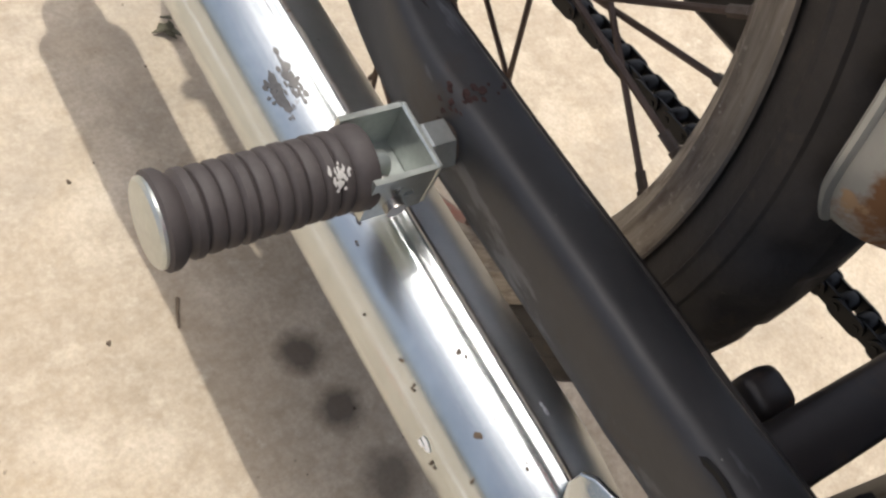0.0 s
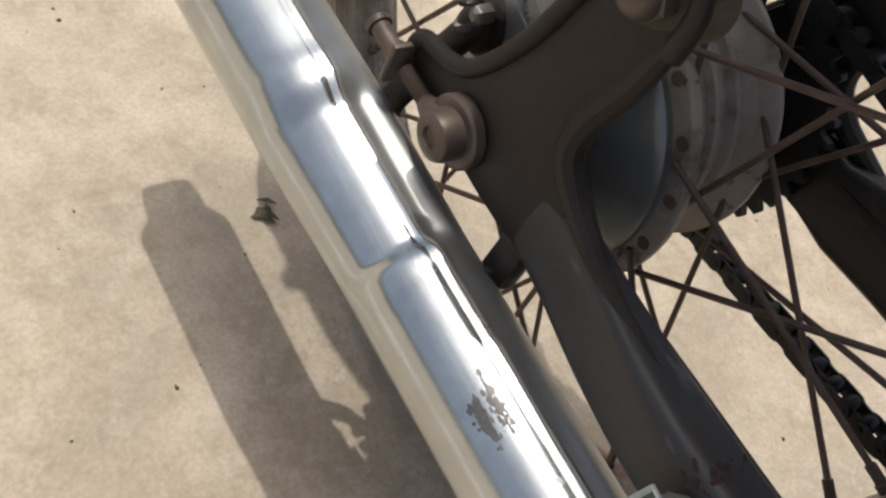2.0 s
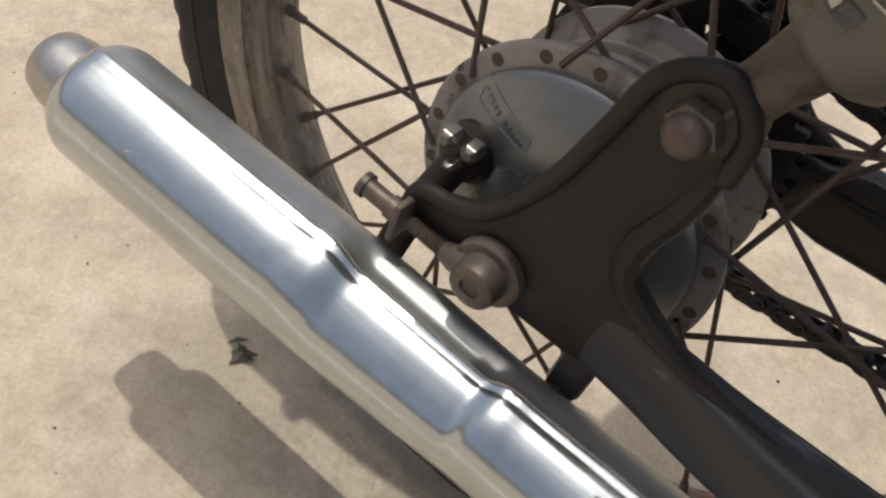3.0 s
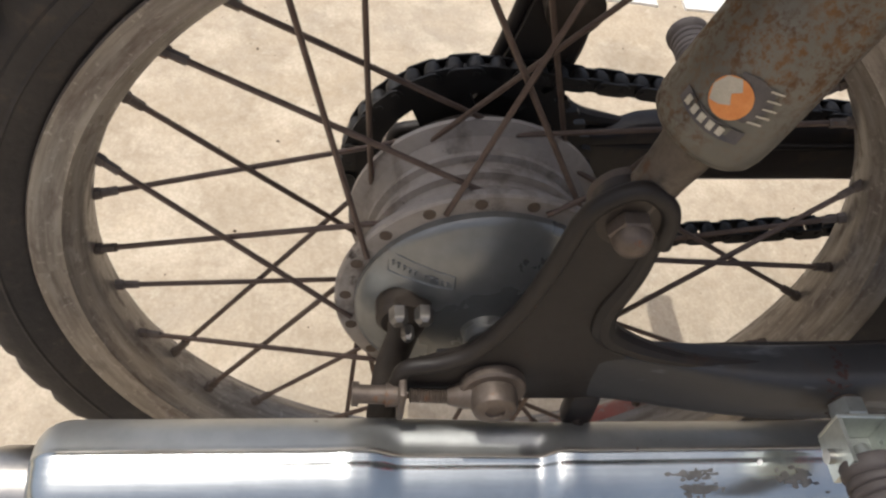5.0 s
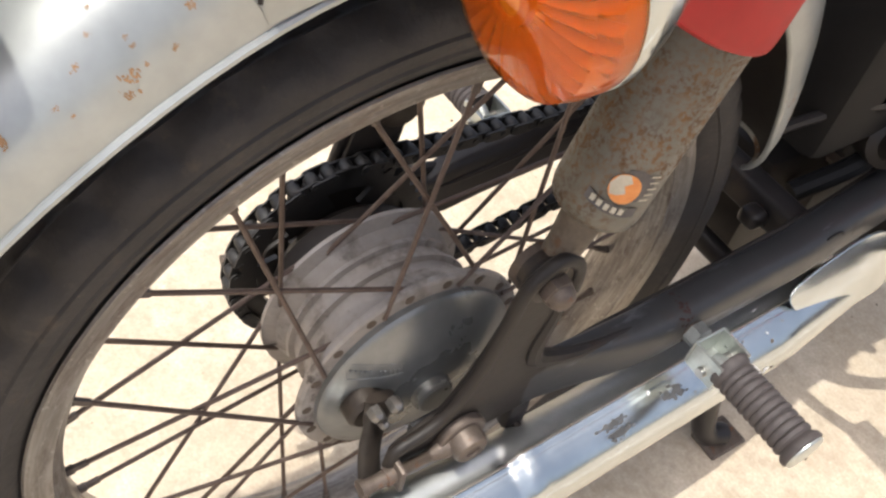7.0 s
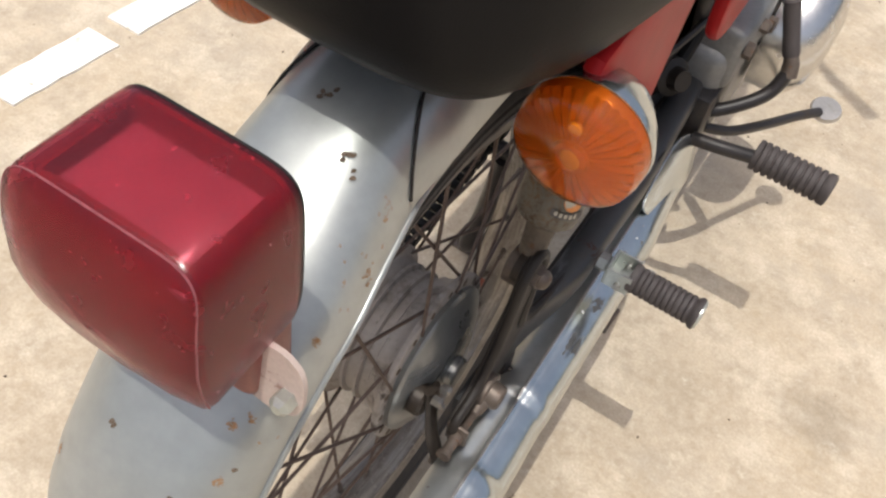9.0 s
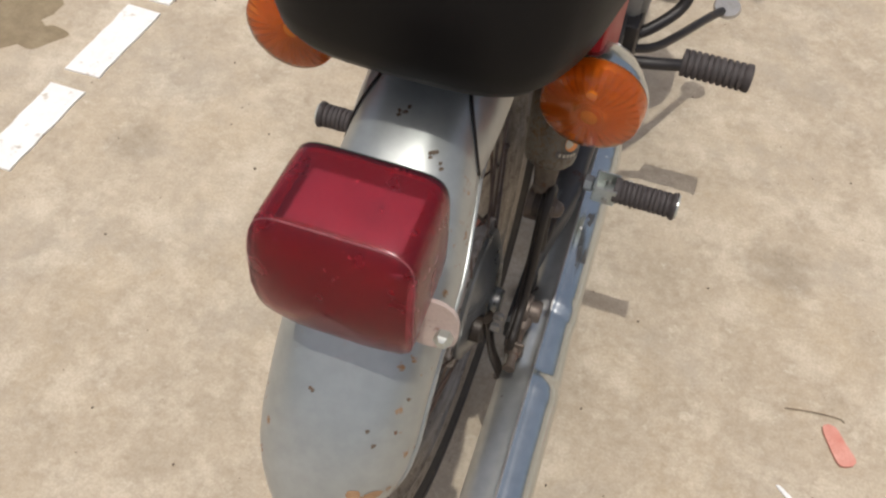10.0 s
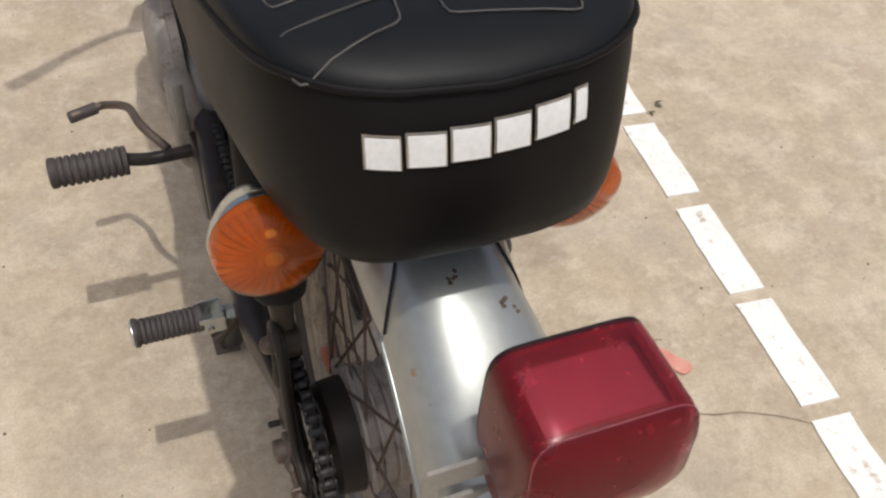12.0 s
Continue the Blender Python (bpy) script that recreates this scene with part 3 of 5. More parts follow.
# brake plate with its stamp
bm = bmesh.new()
revolve(bm, [(.0300, .0725), (.0375, .0725), (.0395, .0710), (.0405, .0680), (.0450, .0600), (.0505, .0470), (.0540, .0320), (.0555, .0200),
             (.0560, .0150), (.0620, .0140), (.0640, .0120), (.0640, .0060)], AX, segs=72)
bp = part("brake_plate", bm, M["plate"], bike, "dull silver domed drum brake plate")
def on_plate(y, z):
    """A point of the domed plate over (y, z)."""
    r = math.hypot(y - AX.y, z - AX.z)
    steps = ((.0, .0560), (.020, .0555), (.032, .0540), (.047, .0505), (.060, .0450), (.068, .0405), (.0725, .0375))
    for (r0, x0), (r1, x1) in zip(steps, steps[1:]):
        if r <= r1:
            break
    return Vector((AX.x + x0 + (x1 - x0) * min(1.0, (r - r0) / (r1 - r0)), y, z))


corners = ((-.0575, .3560), (-.0225, .3515), (-.0225, .3435), (-.0570, .3445))
bm = bmesh.new()
for (ya, za), (yb, zb) in zip(corners, corners[1:] + corners[:1]):
    tube(bm, [on_plate(ya + (yb - ya) * i / 6, za + (zb - za) * i / 6) for i in range(7)], .0006, 6)
part("stamped_frame", bm, M["plate"], bp)
for k in range(11):
    if k == 5:
        continue
    y_ = -.0545 + .00285 * k
    p = on_plate(y_, .3500 - .0042 * k / 10)
    bm = bmesh.new()
    box(bm, p - Vector((.0012, .0009, .0019)), p + Vector((.0004, .0009, .0019)), .0002, 1)
    part("stamped_mark", bm, M["plate"], bp)
# brake cam lever
bm = bmesh.new()
c0 = Vector((.050, -.047, .322))
revolve(bm, [(0, .0150), (.010, .0148), (.013, .0120)], c0, segs=24)
part("cam_boss", bm, M["greasy"], bp)
bm = bmesh.new()
tube(bm, smooth_path([(.064, -.044, .342), (.067, -.046, .324), (.074, -.052, .296), (.084, -.054, .270), (.088, -.054, .256)], 5), [.010] * 6 + [.0085] * 15, 12, flat=.42, up=(1, 0, 0))
lever = part("brake_lever", bm, M["greasy"], bike, "rusty drum brake cam lever")
for y, z, r in ((-.0385, .3415, .0050), (-.0515, .3405, .0050), (-.0455, .3270, .0036)):
    bm = bmesh.new()
    bolt(bm, (.069, y, z), (1, 0, 0), r, .008, 6, .0015)
    part("pinch_bolt", bm, M["bolt_steel"], lever)
bm = bmesh.new()
revolve(bm, [(-.008, .006), (.008, .006)], (.089, -.054, .257), segs=14)
part("rod_pin", bm, M["bare"], lever)

# swingarm: two tubes, end plates, axle hardware
def swingarm_side(s):
    arm = sub("swingarm_side")
    bm = bmesh.new()
    path = smooth_path([(.090 * s, .048, .316), (.090 * s, .10, .319), (.090 * s, .15, .3230), (.090 * s, .20, .3270), (.089 * s, .27, .3325), (.086 * s, .34, .335), (.070 * s, .50, .335)], 8)
    rings = []
    lead = [(-.030, .296, .324), (.0, .2955, .330), (.025, .2955, .335), (.045, .2965, .3380), (.065, .2980, .3388), (.085, .2985, .3392)]
    spine = [(y, (z0 + z1) / 2, (z1 - z0) / 2) for y, z0, z1 in lead]
    spine += [(p.y, p.z + (0 if s > 0 else .002), .0205 if s > 0 else .0262) for p in path if p.y > .105]
    flow = []
    for y, z, hz in spine:
        q = min(1.0, max(0.0, (y - .050) / .115))
        out = .0922 + .0180 * q * q * (3 - 2 * q) - .075 * max(0.0, y - .30)
        inn = .0795 - .10 * max(0.0, y - .30)
        flow.append((Vector(((out + inn) / 2 * s, y, z)), (out - inn) / 2, hz))
    for p, hx, hz in flow:
        ring = []
        for k in range(28):
            t = 2 * math.pi * k / 28
            c_, s_ = math.cos(t), math.sin(t)
            e = .22 + .34 * min(1.0, max(0.0, (p.y - .050) / .090))
            ring.append(p + Vector((math.copysign(abs(c_) ** e, c_) * hx, 0, math.copysign(abs(s_) ** e, s_) * hz)))
        rings.append(ring)
    skin(bm, rings)
    part("arm_tube", bm, M["swingarm"] if s > 0 else M["frame"], arm, "black painted swingarm tube with dust and rust")
    bm = bmesh.new()
    lip = [p + Vector((-.0102 * s, 0, .0122)) for p in path if p.y > .07]
    tube(bm, lip, [.0026 * min(1.0, .1 + i / 7.0) for i in range(len(lip))], 8)
    part("weld_seam", bm, M["dusty"], arm)
    bm = bmesh.new()
    box(bm, (min(.080 * s, .094 * s), .046, .270), (max(.080 * s, .094 * s), .064, .302), .005, 2)
    lug = part("stop_lug", bm, M["frame"], arm)
    bm = bmesh.new()
    revolve(bm, [(0, .0035), (.012, .0035), (.013, .0025)], (.093 * s, .055, .276), (s, 0, 0), 12)
    part("lug_pin", bm, M["frame"], lug)
    bm = bmesh.new()
    out = [(.021, .446), (.030, .455), (.043, .455), (.053, .447), (.056, .432), (.054, .404), (.047, .374), (.050, .358), (.058, .346), (.066, .3385),
           (.070, .330), (.070, .304), (.06, .2985), (.02, .297), (-.010, .296), (-.040, .296), (-.048, .304), (-.048, .319), (-.034, .326), (-.014, .337),
           (.000, .364), (.012, .395), (.020, .428)]
    plate_x(bm, rounded(out), .0845 * s, .0925 * s, .0015)
    plate = part("end_plate", bm, M["dusty"], arm, "dusty brown-black pressed steel end plate")
    bm = bmesh.new()
    line = smooth_path([(.092 * s, y, z) for y, z in ((.0575, .424), (.0560, .442), (.0485, .4525), (.036, .4565), (.020, .442), (.013, .410), (.004, .374), (-.012, .340), (-.028, .328), (-.046, .322), (-.050, .308))], 6)
    tube(bm, line, .0044, 12)
    part("rolled_edge", bm, M["dusty"], plate)
    bm = bmesh.new()
    line = smooth_path([(.090 * s, y, z) for y, z in ((.055, .430), (.052, .402), (.046, .376), (.049, .358), (.064, .347))] + [((.0925 + .05 * (y - .085)) * s, y, z) for y, z in ((.085, .3415), (.110, .3385), (.140, .3400))], 6)
    tube(bm, line, [.0040 + .0030 * math.sin(math.pi * min(1.0, 1.25 * i / (len(line) - 1))) - .0016 * max(0.0, i / (len(line) - 1) - .8) * 5 for i in range(len(line))], 10)
    part("rolled_edge", bm, M["dusty"], plate)
    # axle nut and chain adjuster
    bm = bmesh.new()
    revolve(bm, [(.0, .0175), (.0050, .0175), (.0062, .0162), (.0064, .0110)], (.0935 * s, 0, .3125), (s, 0, 0), 32)
    tube(bm, [(.0970 * s, -.010, .3085), (.0975 * s, -.017, .3065), (.0975 * s, -.023, .3055)], [.0085, .0068, .0046], 14)
    col = part("adjuster_collar", bm, M["bare"], arm)
    bm = bmesh.new()
    revolve(bm, [(.0, .0122), (.0080, .0122), (.0108, .0112), (.0118, .0096), (.0118, .0052), (.0102, .0048), (.0102, .0003)], (.0995 * s, 0, .3125), (s, 0, 0), 24)
    part("axle_nut", bm, M["bare"], col)
    bm = bmesh.new()
    pts, rr = [], []
    for i in range(41):
        pts.append((.0975 * s, -.013 - .030 * i / 40, .3055))
        rr.append(.0042 if i % 2 else .0034)
    tube(bm, pts, rr, 10)
    part("adjuster_thread", bm, M["bare"], arm)
    bm = bmesh.new()
    box(bm, Vector((min(.086 * s, .106 * s), -.0495, .294)), Vector((max(.086 * s, .106 * s), -.0455, .318)), .0015)
    part("adjuster_plate", bm, M["bare"], arm)
    bm = bmesh.new()
    revolve(bm, [(0, .0062), (.006, .0062), (.006, .0050), (.020, .0050), (.020, .0065), (.0235, .0065)], (.0975 * s, -.0495, .3055), (0, -1, 0), 14)
    part("adjuster_bolt", bm, M["bare"], arm)
    # shock mount bolt
    bm = bmesh.new()
    revolve(bm, [(-.008, .0150), (.0, .0158), (.0045, .0160), (.0065, .0148), (.0070, .0125)], (.0860 * s, .0385, .4380), (s, 0, 0), 32)
    eye = part("mount_boss", bm, M["greasy"], arm)
    bm = bmesh.new()
    bolt(bm, (.0925 * s, .0390, .4360), (s, 0, -.10), .0106, .0070, 6)
    revolve(bm, [(.0070, .0088), (.0100, .0084), (.0130, .0066), (.0145, .0038), (.0150, .0004)], (.0925 * s, .0390, .4360), (s, 0, -.10), 20)
    part("cap_nut", bm, M["bare"], eye, "rusty domed cap nut")
    return arm


arm_r = swingarm_side(1)
arm_l = swingarm_side(-1)
for s, arm in ((1, arm_r), (-1, arm_l)):
    # shallow disc coloured black for the dark inside of the pivot hole
    bm = bmesh.new()
    revolve(bm, [(0, .0185), (.0012, .0180), (.0014, .0160), (.0003, .0155), (.0003, .0005)], (.1046 * s, .331, .337), (s, 0, 0), 28)
    part("pivot_hole_disc", bm, M["black"], arm)

# cross member that ties the two arms, with its lug
cross = sub("swingarm_cross_member")
bm = bmesh.new()
box(bm, (-.078, .3215, .313), (.082, .346, .343), .005, 3)
part("cross_bar", bm, M["frame"], cross)
bm = bmesh.new()
box(bm, (.038, .3040, .317), (.058, .3230, .334), .006, 3)
part("cross_lug", bm, M["frame"], cross)

bm = bmesh.new()
wq = random.Random(7)
for k in range(60):
    t = radians(-20 + 130 * k / 60)
    if wq.random() < .3:
        continue
    c_, s_ = math.cos(t), math.sin(t)
    p = Vector((.0945 + math.copysign(abs(c_) ** .56, c_) * .0152, .1785 + wq.gauss(0, .0032), .3255 + math.copysign(abs(s_) ** .56, s_) * .0206))
    r_ = bmesh.ops.create_icosphere(bm, subdivisions=1, radius=wq.uniform(.0005, .0013))
    for v_ in r_["verts"]:
        v_.co = p + Vector((v_.co.x * 1.2, v_.co.y * 1.6, v_.co.z * .3))
tagged(part("weld_bead", bm, M["rust"], arm_r, "rusty weld bead"), kind="stuff")


# shock absorbers
def shock(s):
    g = sub("shock_absorber")
    o = Vector((.083 * s, .041, .434))
    u = Vector((-.035 * s, .34, .94)).normalized()
    # the left unit's dark colours stand for the shade it hangs in
    bm = bmesh.new()
    revolve(bm, [(-.013, .015), (-.012, .017), (.0045, .017), (.0055, .015)], o, (s, 0, 0), 28)
    part("lower_eye", bm, M["bare"] if s > 0 else M["greasy"], g)
    bm = bmesh.new()
    tube(bm, [o + u * .008, o + u * .025, o + u * .040, o + u * .052], [.0105, .0108, .0122, .0140], 20)
    part("lower_fork", bm, M["neck"] if s > 0 else M["greasy"], g, "peeling rusty shock fork" if s > 0 else "")
    bm = bmesh.new()
    revolve(bm, [(.0490, .008), (.0480, .0165), (.0490, .0205), (.0525, .0238), (.0580, .0253), (.066, .0258), (.170, .0262), (.265, .0262), (.270, .0240), (.270, .01)], o, u, 48)
    cover = part("shock_cover", bm, M["shock"] if s > 0 else M["black"], g, "silver painted shock cover speckled with rust" if s > 0 else "left shock cover, coloured black for the shade there")
    bm = bmesh.new()
    revolve(bm, [(.27, .010), (.30, .010)], o, u, 16)
    revolve(bm, [(-.012, .014), (.012, .014)], o + u * .305, (1, 0, 0), 20)
    part("upper_eye", bm, M["frame"], g)
    return cover, o, u


cover_r, so, su = shock(1)
shock(-1)


def wrapped(bm, outline, s0, deg0, r):
    """A thin sticker on the shock cover: outline of (round the cover, along it), metres."""
    h = Vector((1, 0, 0))
    w = su.cross(h).normalized()
    def at(a, b, rr):
        t = radians(deg0) + a / r
        return so + su * (s0 + b) + (h * math.cos(t) + w * math.sin(t)) * rr
    cx = sum(p[0] for p in outline) / len(outline)
    cy = sum(p[1] for p in outline) / len(outline)
    top = [bm.verts.new(at(a, b, r)) for a, b in outline]
    mid = bm.verts.new(at(cx, cy, r))
    for i in range(len(top)):
        bm.faces.new((top[i], top[(i + 1) % len(top)], mid))


def sticker_piece(name, outline, mat, r, label=""):
    bm = bmesh.new()
    wrapped(bm, outline, .0800, -38, r)
    return part(name, bm, mat, cover_r, label)


circle = [(.0085 * math.cos(t), .0085 * math.sin(t)) for t in (2 * math.pi * i / 28 for i in range(28))]
sticker_piece("sticker_ground", [(a, b) for a, b in ((.004, -.006), (.0095, -.005), (.0135, .0), (.0145, .006), (.0115, .011), (.004, .0125), (-.003, .0105), (.002, .004))], M["dark_mark"], .0265)
sticker_piece("sticker_disc", circle, M["orange_mark"], .0268, "orange round sticker mark")
sticker_piece("sticker_wave", [(-.0085, 0), (-.006, .0060), (-.001, .0083), (.002, .0045), (-.001, .0015), (.0015, -.002), (-.002, -.0045), (-.006, -.0055)], M["cream_mark"], .02695)
band = [(-.016 + .0042 * i, -.0105 - .0022 * math.sin(math.pi * i / 7)) for i in range(8)]
sticker_piece("sticker_band", [(a, b + .0027) for a, b in band] + [(a, b - .0034) for a, b in reversed(band)], M["dark_mark"], .0267)
for i in range(1, 6):
    a, b = band[i]
    sticker_piece("sticker_bar", [(a - .0013, b - .0020), (a + .0013, b - .0020), (a + .0013, b + .0016), (a - .0013, b + .0016)], M["cream_mark"], .0270)
for i in range(5):
    a, b = .0105 + .0012 * math.sin(i), -.004 + .0036 * i
    sticker_piece("sticker_ray", [(a, b), (a + .0055, b + .0012), (a + .0055, b + .0020), (a, b + .0009)], M["cream_mark"], .0270)

# exhaust
def muffler_ring(y, n=96):
    r = .0345 - .0030 * max(0.0, min(1.0, (y + .055) / .09))
    if y > .30:
        r = .0315 - .016 * min(1, (y - .30) / .17)
    cx = .1185 - .0281 * y
    cz = .2540 + .0084 * y
    k0 = max(0.0, min(1.0, (y + .064) / .020))
    k1 = max(0.0, min(1.0, (.040 - y) / .012))
    rec = (k0 * k0 * (3 - 2 * k0)) * (k1 * k1 * (3 - 2 * k1))
    # a slight swell beside each step of the pressing
    swell = .0008 * (math.exp(-((y + .072) / .007) ** 2) + math.exp(-((y - .046) / .006) ** 2))
    ring = []
    for i in range(n):
        t = 2 * math.pi * i / n
        d_ = math.degrees(t) if t < math.pi else math.degrees(t) - 360
        rr = r
        # the pressing goes round the seam and the outer upper side, and runs out softly
        w_ = max(0.0, min(1.0, (d_ + 34) / 22))
        v_ = max(0.0, min(1.0, (118 - d_) / 86))
        w_ = w_ * w_ * (3 - 2 * w_) * v_ * v_ * (3 - 2 * v_)
        rr += (swell * (1 - rec) - .0062 * rec) * w_
        if i in (0, 1):
            rr += .0013
        if i in (2, n - 1):
            rr += .0002
        if i == 4:
            rr += .0003
        ring.append(Vector((cx + rr * math.sin(t), y, cz + rr * math.cos(t))))
    return ring


exhaust = sub("exhaust")
bm = bmesh.new()
ys = [-.216 + .006 * i for i in range(22)] + [-.084 + .002 * i for i in range(72)] + [.062 + .012 * i for i in range(35)]
rings = [muffler_ring(y) for y in ys]
c = sum(rings[0], Vector()) / len(rings[0])
pre = [[c + (p - c) * k + Vector((0, dy, 0)) for p in rings[0]] for k, dy in ((.30, -.0150), (.60, -.0152), (.78, -.0140), (.88, -.0112), (.945, -.0075), (.985, -.0035))]
skin(bm, pre + rings)
muffler = part("muffler", bm, M["chrome"], exhaust, "bright chrome muffler with a pressed recess and top seam")
muffler.data.materials.append(M["dusty_chrome"])
for pol_ in muffler.data.polygons:
    if pol_.center.x < .1183 - .0281 * pol_.center.y:
        pol_.material_index = 1
bm = bmesh.new()
revolve(bm, [(0, .0225), (.020, .0220), (.030, .0195), (.032, .0180), (.030, .0165), (.0, .0160)], c + Vector((0, -.012, -.002)), (0, -1, 0), 28, cap=False)
part("tail_pipe", bm, M["dull_chrome"], muffler)
bm = bmesh.new()
tube(bm, [Vector((p.x, p.y, p.z - .0003)) for p in (r[0] for r in rings)], .0013, 6)
part("seam", bm, M["dull_chrome"], muffler)
bm = bmesh.new()
tube(bm, smooth_path([(.1055, .455, .2575), (.101, .54, .255), (.085, .66, .225), (.07, .80, .26), (.055, .86, .36), (.045, .83, .45)], 8), .0155, 20)
part("header_pipe", bm, M["dull_chrome"], exhaust)
bm = bmesh.new()
plate_x(bm, rounded([(.298, .300), (.335, .311), (.41, .321), (.46, .30), (.44, .26), (.34, .262)]), .1105, .1130, .0006)
for v in bm.verts:
    v.co.x -= .45 * (v.co.z - .300)
part("hanger_plate", bm, M["chrome"], exhaust, "chrome exhaust hanger")

# passenger pegs
def peg(s):
    g = sub("passenger_peg")
    y0, z0 = (.1845, .3285) if s > 0 else (.1770, .3270)
    def X(a):
        return a * s
    bm = bmesh.new()
    revolve(bm, [(0, .0085), (.018, .0080)], (X(.098), y0, z0), (s, 0, 0), 18)
    part("stud", bm, M["bare"], g)
    bm = bmesh.new()
    bolt(bm, (X(.1115), y0, z0), (s, 0, 0), .0098, .0105, 6)
    part("hex_nut", bm, M["zinc"], g, "zinc hexagon nut")
    bm = bmesh.new()
    xa, xb = sorted((X(.1228), X(.1252)))
    box(bm, (xa, y0 - .0145, z0 - .0120), (xb, y0 + .0145, z0 + .0105), .0006, 1)
    part("clevis_back", bm, M["zinc"], g)
    bm = bmesh.new()
    chan = [(-.0145, -.0120), (.0145, -.0120), (.0145, .0105), (.0123, .0105), (.0123, -.0095), (-.0123, -.0095), (-.0123, .0105), (-.0145, .0105)]
    skin(bm, [[(X(x), y0 + y, z0 + z) for y, z in chan] for x in (.1254, .1500)])
    br = part("clevis", bm, M["zinc"], g, "folded zinc-plated clevis")
    bm = bmesh.new()
    tube(bm, [(X(.136), y0, z0 - .003), (X(.143), y0, z0 - .001), (X(.152), y0, z0)], [.0050, .0062, .0075], 14)
    part("tongue", bm, M["zinc"], br)
    bm = bmesh.new()
    tube(bm, [(X(.139), y0 - .018, z0 - .005), (X(.139), y0 + .018, z0 - .005)], .0038, 12)
    part("hinge_pin", bm, M["dull_chrome"], br)
    bm = bmesh.new()
    pr = [(.1455, .0095), (.1458, .0148), (.1475, .0155), (.1515, .0150), (.1535, .0140)]
    for k in range(10):
        a = .1545 + .0056 * k
        pr += [(a, .0129), (a + .0006, .0140), (a + .0015, .0145 + .0002 * math.sin(2.3 * k)), (a + .0041, .0145 + .0002 * math.sin(2.3 * k)), (a + .0051, .0139)]
    pr += [(.2110, .0130), (.2125, .0148), (.2145, .0162), (.2175, .0163), (.2185, .0150), (.2185, .0100)]
    revolve(bm, [(a, r) for a, r in pr], (0, y0, z0), (s, 0, 0), 40)
    part("grip", bm, M["grip"], g, "ribbed dark rubber grip")
    bm = bmesh.new()
    revolve(bm, [(.2165, .0148), (.2195, .0148), (.2205, .0138), (.2212, .0080), (.2214, .0)], (0, y0, z0), (s, 0, 0), 36)
    part("end_cap", bm, M["zinc"], g, "dull metal end cap")
    return g


peg_r = peg(1)
peg(-1)


def smear(name, n, seed, at, mat, parent, label=""):
    """Small flat flecks laid on a curved surface: at(u, v) gives the place."""
    q = random.Random(seed)
    bm = bmesh.new()
    for _ in range(n):
        u0, v0 = q.gauss(0, .34), q.gauss(0, .34)
        ru, rv = (q.uniform(.26, .50), q.uniform(.20, .42)) if n < 20 else (q.uniform(.05, .16), q.uniform(.10, .30))
        k = 9
        lo_ = .6 if n >= 20 else .85
        rim_ = [(u0 + ru * q.uniform(lo_, 1.15) * math.cos(2 * math.pi * i / k), v0 + rv * q.uniform(lo_, 1.15) * math.sin(2 * math.pi * i / k)) for i in range(k)]
        c_ = bm.verts.new(at(u0, v0, 1.0))
        vs_ = [bm.verts.new(at(u, v, 0.6)) for u, v in rim_]
        for i in range(k):
            bm.faces.new((vs_[i], vs_[(i + 1) % k], c_))
    ob = part(name, bm, M[mat], parent, label)
    return tagged(ob, kind="stuff")


def on_grip(u, v, h):
    t = radians(55) + v * .42
    r_ = .0148 + .0004 * h
    return Vector((.1600 + .0048 * u, .1845 + r_ * math.cos(t), .3285 + r_ * math.sin(t)))


grip_r = [o for o in peg_r.children if o.name.startswith("grip")][0]
smear("paint_smear", 34, 4, on_grip, "chalk", grip_r, "chalky white paint smear")


def on_muffler(y, deg, h):
    r_ = .0345 - .0030 * max(0.0, min(1.0, (y + .055) / .09)) + .00025 + .0002 * h
    t = radians(deg)
    return Vector((.1185 - .0281 * y + r_ * math.sin(t), y, .2540 + .0084 * y + r_ * math.cos(t)))


smear("tar_smudge", 60, 2, lambda u, v, h: on_muffler(.113 + .016 * u, 26 + 8 * v, h), "tar", muffler, "dark tar smudge")
smear("tar_smudge", 60, 8, lambda u, v, h: on_muffler(.116 + .017 * u, 39 + 8 * v, h), "tar", muffler)
smear("tar_smudge", 55, 12, lambda u, v, h: on_muffler(.172 + .016 * u, 30 + 11 * v, h), "tar", muffler)
smear("paint_drop", 4, 9, lambda u, v, h: on_muffler(.152 + .004 * u, 14 + 5 * v, h), "letters", muffler, "white paint drop")
for i, (y_, deg_, big) in enumerate(((.270, 81, 1.3), (.279, -10, .8), (.275, 25, .45))):
    smear("paint_drop", 3, 19 + i, lambda u, v, h: on_muffler(y_ + .005 * big * u, deg_ + 6 * big * v, h), "letters", muffler)
for i, (y_, deg_, big) in enumerate(((.248, 23, 1.0), (.250, 18, .8), (.238, 60, .8), (.250, 62, .9), (.277, 38, 1.6), (.295, 21, .8), (.277, 83, 1.2), (.190, 44, .8), (.215, 68, .6), (.290, 58, .7))):
    smear("tar_spot", 3, 50 + i, lambda u, v, h: on_muffler(y_ + .0022 * big * u, deg_ + 3.2 * big * v, h), "crumb", muffler)

# chain
chain = sub("drive_chain")
CX = AX.x + SPX
R1, R2 = .0775, .026
c1, c2 = Vector((CX, 0, AX.z)), Vector((CX, .475, .332))
d = (c2 - c1)
L = d.length
tilt = math.atan2(d.z, d.y)
al = math.acos((R1 - R2) / L)
seg_line = math.sqrt(L * L - (R1 - R2) ** 2)
total = 2 * seg_line + R1 * (2 * math.pi - 2 * al) + R2 * 2 * al
NL = int(round(total / .0127))
